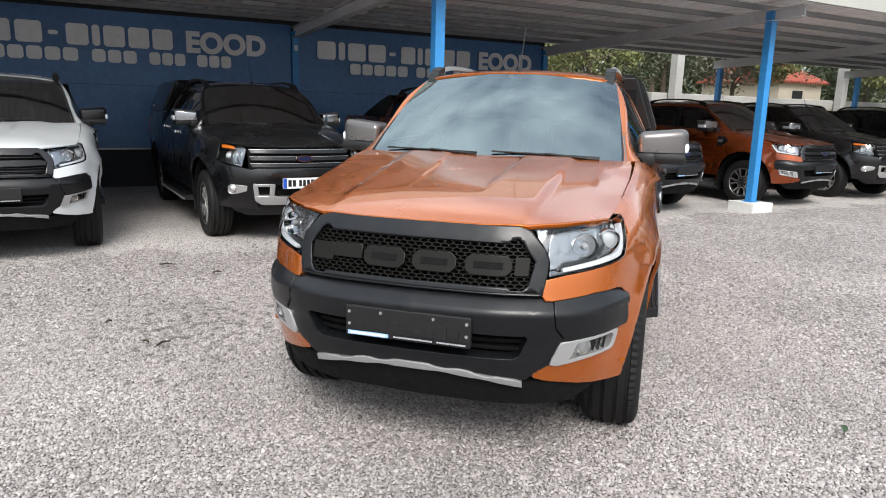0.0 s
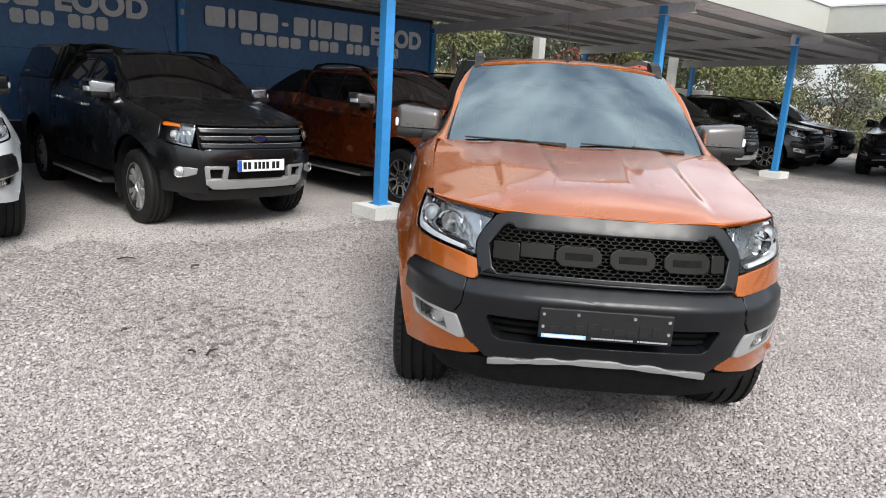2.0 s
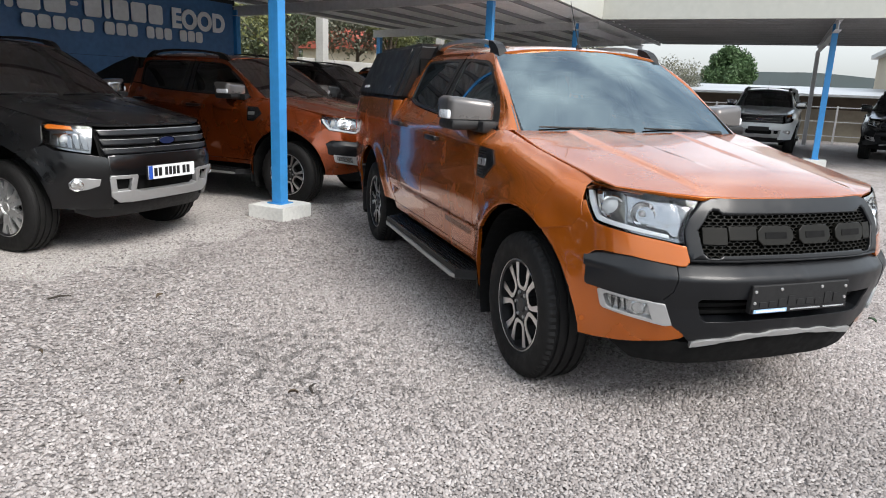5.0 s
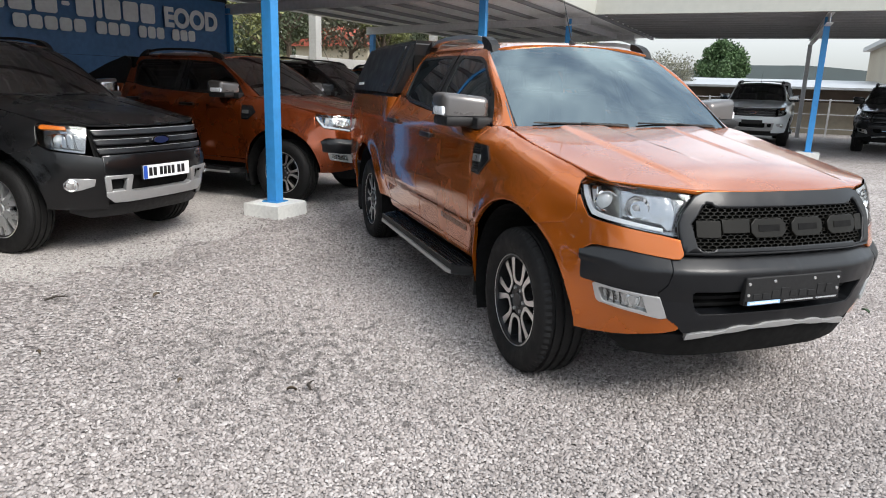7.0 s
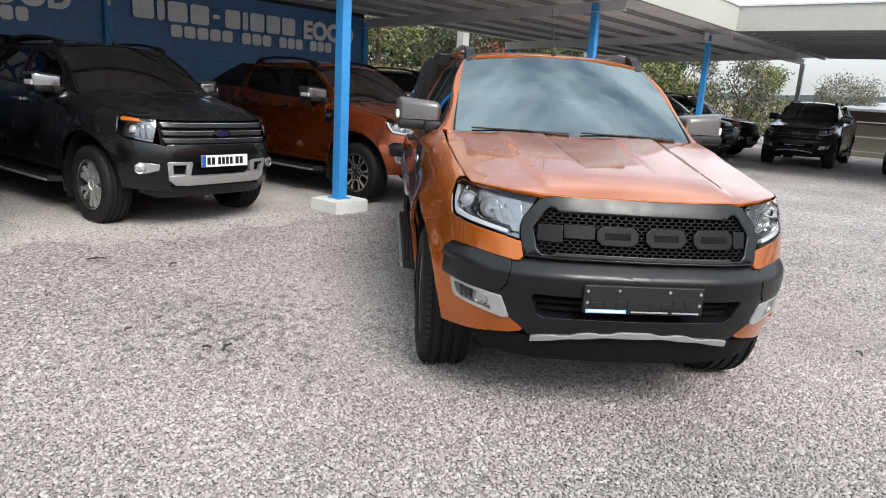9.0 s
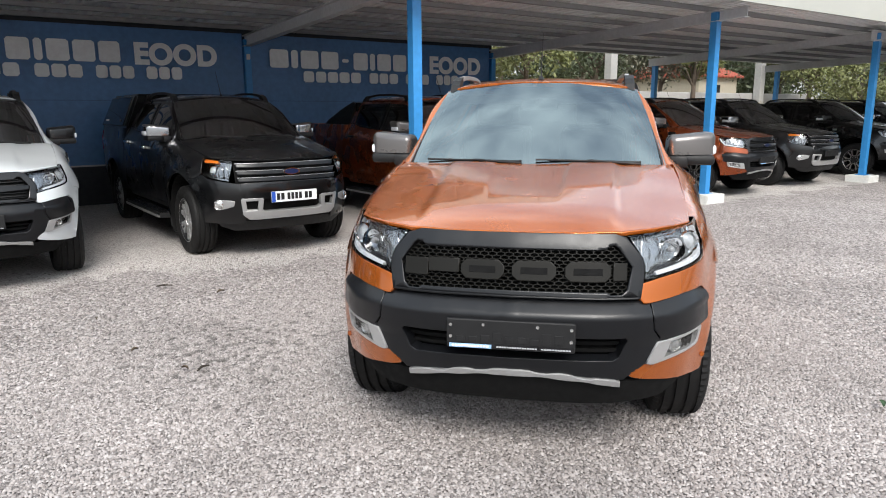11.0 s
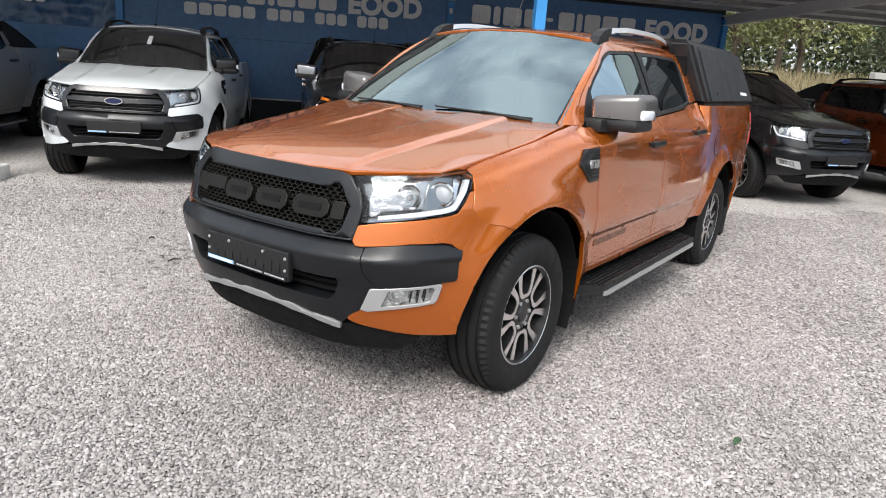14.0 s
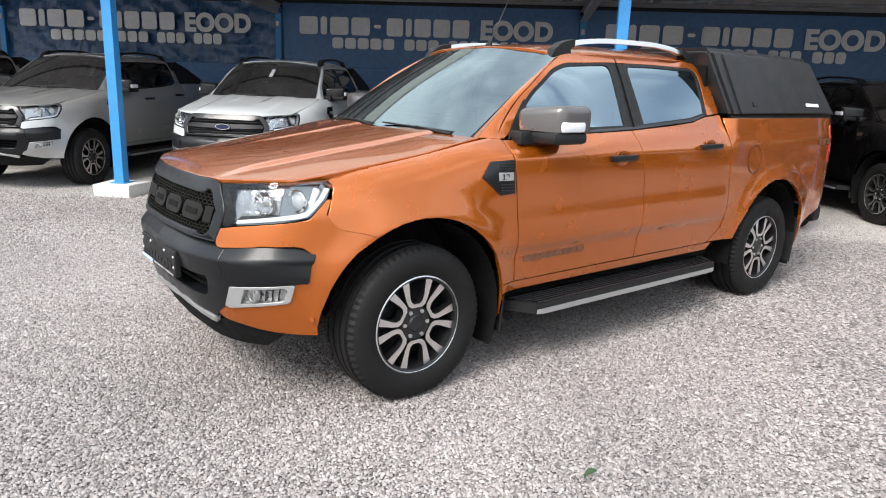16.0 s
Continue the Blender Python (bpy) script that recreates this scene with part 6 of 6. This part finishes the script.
fallen_leaf(3.67, 2.07, 40, 0.034, GREEN_LEAF, "dark green fallen leaf on the gravel")
for x, y, a, s in ((1.53, 6.40, 10, 0.036), (0.52, 6.15, 80, 0.022), (0.80, 4.72, 130, 0.024), (0.62, 5.25, 20, 0.022)):
    fallen_leaf(x, y, a, s, DRY_LEAF, "dry brown fallen leaf on the gravel")
for x, y, a, ln in ((1.18, 6.92, -20, 0.07), (0.9, 4.68, 35, 0.05)):
    bm = bmesh.new()
    cyl(bm, (-ln, 0, 0.02), (0, 0.012, 0.026), 0.006, 0.008, 7)
    cyl(bm, (0, 0.012, 0.026), (ln, -0.006, 0.02), 0.008, 0.004, 7)
    me = bpy.data.meshes.new("twig")
    bm.to_mesh(me)
    bm.free()
    me.materials.append(TWIG)
    tw_ob = new("twig", me)
    tw_ob.matrix_basis = pose(x, y, 0, 0, 0, a)
    tagged(tw_ob, "short dark twig lying on the gravel", "twig", "litter on the gravel")


# ---------------------------------------------------------------- background
BANK = mat("dry_grass_bank", (0.19, 0.165, 0.10), 0.95, vary=0.4, scale=4, bump=0.8, bump_scale=14)
GRASS_M = mat("dry_grass_blades", (0.24, 0.20, 0.11), 0.9, vary=0.35, scale=2)
BARK = mat("bark", (0.10, 0.075, 0.055), 0.9, vary=0.3, scale=10, bump=0.7, bump_scale=40)
LEAF_A = mat("leaf_yellow_green", (0.150, 0.162, 0.055), 0.6, vary=0.3, scale=3)
LEAF_B = mat("leaf_green", (0.058, 0.074, 0.034), 0.6, vary=0.35, scale=3)
LEAF_C = mat("leaf_dark_pine", (0.052, 0.100, 0.034), 0.65, vary=0.35, scale=3)
LEAF_D = mat("leaf_grey_brown", (0.13, 0.128, 0.088), 0.7, vary=0.35, scale=3)
TILE = mat("red_roof_tile", (0.30, 0.072, 0.045), 0.8, vary=0.25, scale=8)
PLASTER = mat("cream_plaster", (0.36, 0.32, 0.25), 0.9, vary=0.15, scale=2)
HILL_M = mat("distant_wooded_hill", (0.040, 0.052, 0.052), 1.0, vary=0.3, scale=0.02)
METAL_ROOF = mat("pale_sheet_roof", (0.38, 0.39, 0.40), 0.45, 0.3, vary=0.15, scale=2)


def tree(name, x, y, z, height, radius, leaf, n, leaf_size, seed, label, low=0.25, shape=1.0, limbs=9, lumps=26, shell=0.3):
    """Tapered trunk with limbs, and a crown of many small leaves in uneven clumps."""
    rnd = random.Random(seed)
    t = new(name)
    tagged(t, label, "tree" if name == "tree" else "bush")
    bm = bmesh.new()
    tips = []
    cyl(bm, (x, y, z - 0.1), (x, y, z + height * 0.55), 0.035 * height ** 0.9, 0.02 * height ** 0.9, 8)
    for k in range(limbs):
        a = 2 * math.pi * k / limbs + rnd.uniform(-0.4, 0.4)
        z0 = z + height * rnd.uniform(low * 0.7, 0.55)
        r = radius * rnd.uniform(0.45, 0.95)
        p = Vector((x + r * math.cos(a), y + r * math.sin(a), z + height * rnd.uniform(low + 0.1, 0.95)))
        cyl(bm, (x, y, z0), p, 0.014 * height ** 0.9, 0.004, 6)
        tips.append(p)
    part("trunk", bm, BARK, t)
    clumps = []
    for k in range(lumps):
        a, h = rnd.uniform(0, 6.283), rnd.uniform(low, 1.0)
        rr = radius * (math.sin(math.pi * min(1, max(0.02, (h - low) / (1 - low) * 0.9 + 0.08))) ** 0.6) * shape * math.sqrt(rnd.uniform(0.1, 1))
        clumps.append((Vector((x + rr * math.cos(a), y + rr * math.sin(a), z + height * h)), radius * rnd.uniform(0.22, 0.42)))
    v, f = [], []
    for k in range(n):
        c, cr = clumps[rnd.randrange(len(clumps))]
        d = Vector((rnd.gauss(0, 1), rnd.gauss(0, 1), rnd.gauss(0, 0.8)))
        p = c + d.normalized() * cr * rnd.uniform(shell, 1.0)
        if p.z < z + 0.05:
            continue
        u = Vector((rnd.uniform(-1, 1), rnd.uniform(-1, 1), rnd.uniform(-1, 1))).normalized()
        w = u.cross(Vector((rnd.uniform(-1, 1), rnd.uniform(-1, 1), rnd.uniform(-1, 1)))).normalized()
        s = leaf_size * rnd.uniform(0.6, 1.4)
        o = len(v)
        v += [p - u * s, p + w * s * 0.45, p + u * s, p - w * s * 0.45]
        f.append((o, o + 1, o + 2, o + 3))
    cr = mesh_ob("crown", v, f, leaf, t)
    return t


tree("tree", 60, 6.95, 0.0, 5.1, 1.85, LEAF_C, 26000, 0.13, 1, "dense dark green rounded pine tree", low=0.16, shape=1.0, lumps=90)
tree("tree", 30.5, 7.3, 0, 2.75, 1.55, LEAF_D, 11000, 0.036, 2, "sparse grey-green fruit tree beyond the fence", low=0.45)
tree("tree", 27.0, 10.2, 0, 3.6, 1.7, LEAF_D, 4200, 0.06, 3, "drooping olive willow beyond the canopy", low=0.1)
k = 0
for x, y, h, r, lf in ((22.7, 17.0, 4.3, 0.95, LEAF_A), (27.5, 13.2, 3.9, 1.9, LEAF_A), (28.4, 15.6, 4.4, 2.0, LEAF_A), (29.5, 17.5, 4.6, 2.2, LEAF_B), (22.8, 18.6, 4.4, 2.0, LEAF_D), (20.6, 20.0, 5.2, 2.2, LEAF_B), (16.6, 19.6, 5.0, 2.2, LEAF_A), (13.8, 18.8, 4.6, 2.0, LEAF_A), (11.8, 19.8, 4.8, 2.0, LEAF_B), (18.6, 23.5, 6.0, 2.8, LEAF_B), (24.5, 24.5, 6.0, 2.8, LEAF_B), (32.0, 14.0, 4.0, 2.2, LEAF_B), (31.0, 10.5, 3.3, 1.6, LEAF_A), (14.5, 25.0, 7.0, 3.2, LEAF_B), (40.5, 22.0, 5.0, 2.6, LEAF_D)):
    k += 1
    tree("tree", x, y, 0.0 if y < 15 else 1.2, h - (0.0 if y < 15 else 0.8), r, lf, 4600, 0.075, 20 + k, "leafy roadside tree with yellowing leaves" if lf is LEAF_A else "leafy green roadside tree", low=0.12 if y < 15 else 0.46)

rw = random.Random(77)
wv, wf = [], []
for k in range(60000):
    x = rw.uniform(8, 62)
    top = 6.3 + 1.5 * noise.noise((x * 0.25, 0, 0)) + 0.9 * noise.noise((x * 0.9, 5, 0))
    y = 39 + 5 * noise.noise((x * 0.2, 9, 0)) - 0.30 * max(0.0, x - 24) + rw.uniform(-1.6, 1.6)
    p = Vector((x, y, 1.0 + (top - 1.0) * rw.random() ** 0.8))
    u = Vector((rw.uniform(-1, 1), rw.uniform(-1, 1), rw.uniform(-1, 1))).normalized()
    w = u.cross(Vector((rw.uniform(-1, 1), rw.uniform(-1, 1), rw.uniform(-1, 1)))).normalized()
    sz = rw.uniform(0.10, 0.26)
    o = len(wv)
    wv += [p - u * sz, p + w * sz * 0.5, p + u * sz, p - w * sz * 0.5]
    wf.append((o, o + 1, o + 2, o + 3))
tagged(mesh_ob("far_woods", wv, wf, LEAF_B), "dense green woods behind the yard", "woods", kind="stuff")

bv, bf = [], []
for i in range(41):
    x = 10.6 + i * 1.4
    for j, (y, z) in enumerate(((14.2, -0.02), (15.2, 0.9), (16.6, 1.55), (19, 1.95), (60, 2.4))):
        bv.append((x, y, z + (0.12 * noise.noise((x * 0.6, y, 0)) if j else 0)))
for i in range(40):
    for j in range(4):
        o = i * 5 + j
        bf.append((o, o + 5, o + 6, o + 1))
tagged(mesh_ob("bank", bv, bf, BANK, smooth=True), "dry grassy bank rising behind the yard", "bank", kind="structure")
rg = random.Random(31)
tv, tf = [], []
for k in range(9000):
    x, y = rg.uniform(10.8, 34), rg.uniform(14.9, 19.5)
    z = np.interp(y, (14.2, 15.2, 16.6, 19, 60), (-0.02, 0.9, 1.55, 1.95, 2.4)) - 0.12
    a, h, w = rg.uniform(0, 6.283), rg.uniform(0.14, 0.42), rg.uniform(0.015, 0.04)
    lean_x, lean_y = rg.uniform(-0.15, 0.15), rg.uniform(-0.15, 0.15)
    o = len(tv)
    tv += [(x - w * math.cos(a), y - w * math.sin(a), z), (x + w * math.cos(a), y + w * math.sin(a), z), (x + lean_x, y + lean_y, z + 0.1 + h)]
    tf.append((o, o + 1, o + 2))
tagged(mesh_ob("dry_grass", tv, tf, GRASS_M), "dry straw-coloured grass on the bank", "grass", kind="stuff")
low_wall = new("low_wall")
tagged(low_wall, "pale concrete boundary wall on the bank", "wall", kind="structure")
bm = bmesh.new()
box(bm, 17.2, 32.0, 17.1, 17.35, 1.2, 2.2, 0.02)
part("wall_body", bm, CONC_GREY, low_wall)
for x in (18.0, 26.9):
    p = new("concrete_post")
    tagged(p, "tall grey concrete utility post", "post", "concrete posts")
    bm = bmesh.new()
    box(bm, x - 0.16, x + 0.16, 16.75, 17.05, 1.0, 5.5, 0.02)
    part("shaft", bm, CONC_GREY, p)

house = new("house")
tagged(house, "low cream house with red tiled roof", "house")
bm = bmesh.new()
box(bm, 32.9, 36.4, 24.0, 29.0, 0.0, 3.34)
part("wall", bm, PLASTER, house)
bm = bmesh.new()
box(bm, 34.0, 34.8, 23.96, 24.02, 2.0, 2.9)
win = part("window", bm, BLACK_GL, house, "dark window")
bm = bmesh.new()
a = [bm.verts.new(p) for p in ((32.6, 23.7, 3.32), (36.7, 23.7, 3.32), (36.7, 29.3, 3.32), (32.6, 29.3, 3.32), (32.6, 26.5, 4.45), (36.7, 26.5, 4.45))]
for q in ((0, 1, 5, 4), (2, 3, 4, 5), (0, 4, 3), (1, 2, 5), (3, 2, 1, 0)):
    bm.faces.new([a[i] for i in q])
tiles = part("roof", bm, TILE, house, "red clay tile roof")
for k in range(14):
    bm = bmesh.new()
    x = 32.72 + 0.29 * k
    cyl(bm, (x, 23.68, 3.33), (x, 26.5, 4.46), 0.075, 0.075, 8)
    part("roof_tile", bm, TILE, tiles)

shed = new("shed")
tagged(shed, "low cream shed with pale sheet metal roof", "shed")
bm = bmesh.new()
box(bm, 28.2, 36.0, -9.0, 6.6, -0.1, 1.62)
part("wall", bm, PLASTER, shed)
bm = bmesh.new()
prism(bm, [(27.2, 1.62), (36.5, 2.02), (36.5, 2.10), (27.2, 1.70)], -9.5, 7.0, Matrix(((1, 0, 0, 0), (0, 0, 1, 0), (0, 1, 0, 0), (0, 0, 0, 1))))
part("roof", bm, METAL_ROOF, shed, "pale corrugated sheet roof")
bm = bmesh.new()
box(bm, 28.0, 28.18, -9.0, 6.6, 1.15, 1.60)
part("eave_board", bm, BARK, shed, "dark brown eave board")
fence = new("fence")
tagged(fence, "low grey wire fence with rails at the yard edge", "fence")
for y in range(-9, 8, 2):
    bm = bmesh.new()
    box(bm, 26.47, 26.53, y - 0.03, y + 0.03, -0.05, 1.3)
    part("post", bm, BEAM_M, fence)
for z in (0.25, 0.75, 1.25):
    bm = bmesh.new()
    box(bm, 26.485, 26.515, -9.0, 7.0, z - 0.015, z + 0.015)
    part("rail", bm, BEAM_M, fence)
side_house = new("house")
tagged(side_house, "tall pale plastered building at the yard edge", "house")
bm = bmesh.new()
box(bm, 31, 40, -12.0, -1.3, 0.0, 3.6)
part("wall", bm, PLASTER, side_house)
bm = bmesh.new()
box(bm, 30.7, 40.3, -12.3, -1.0, 3.6, 3.8)
part("roof", bm, METAL_ROOF, side_house)

hv, hf = [], []
for i in range(121):
    y = -900 + 15.0 * i
    top = 20 + 4 * noise.noise((y * 0.004, 1.3, 0)) + 2.5 * noise.noise((y * 0.02, 4.3, 0)) + 11 * math.exp(-((y + 10) / 95) ** 2)
    hv += [(860, y, -12), (900, y, top), (1100, y, top * 0.9)]
for i in range(120):
    for j in range(2):
        o = i * 3 + j
        hf.append((o, o + 3, o + 4, o + 1))
tagged(mesh_ob("backdrop_hill", hv, hf, HILL_M, smooth=True), "distant blue-green wooded hill", "hill", kind="structure")
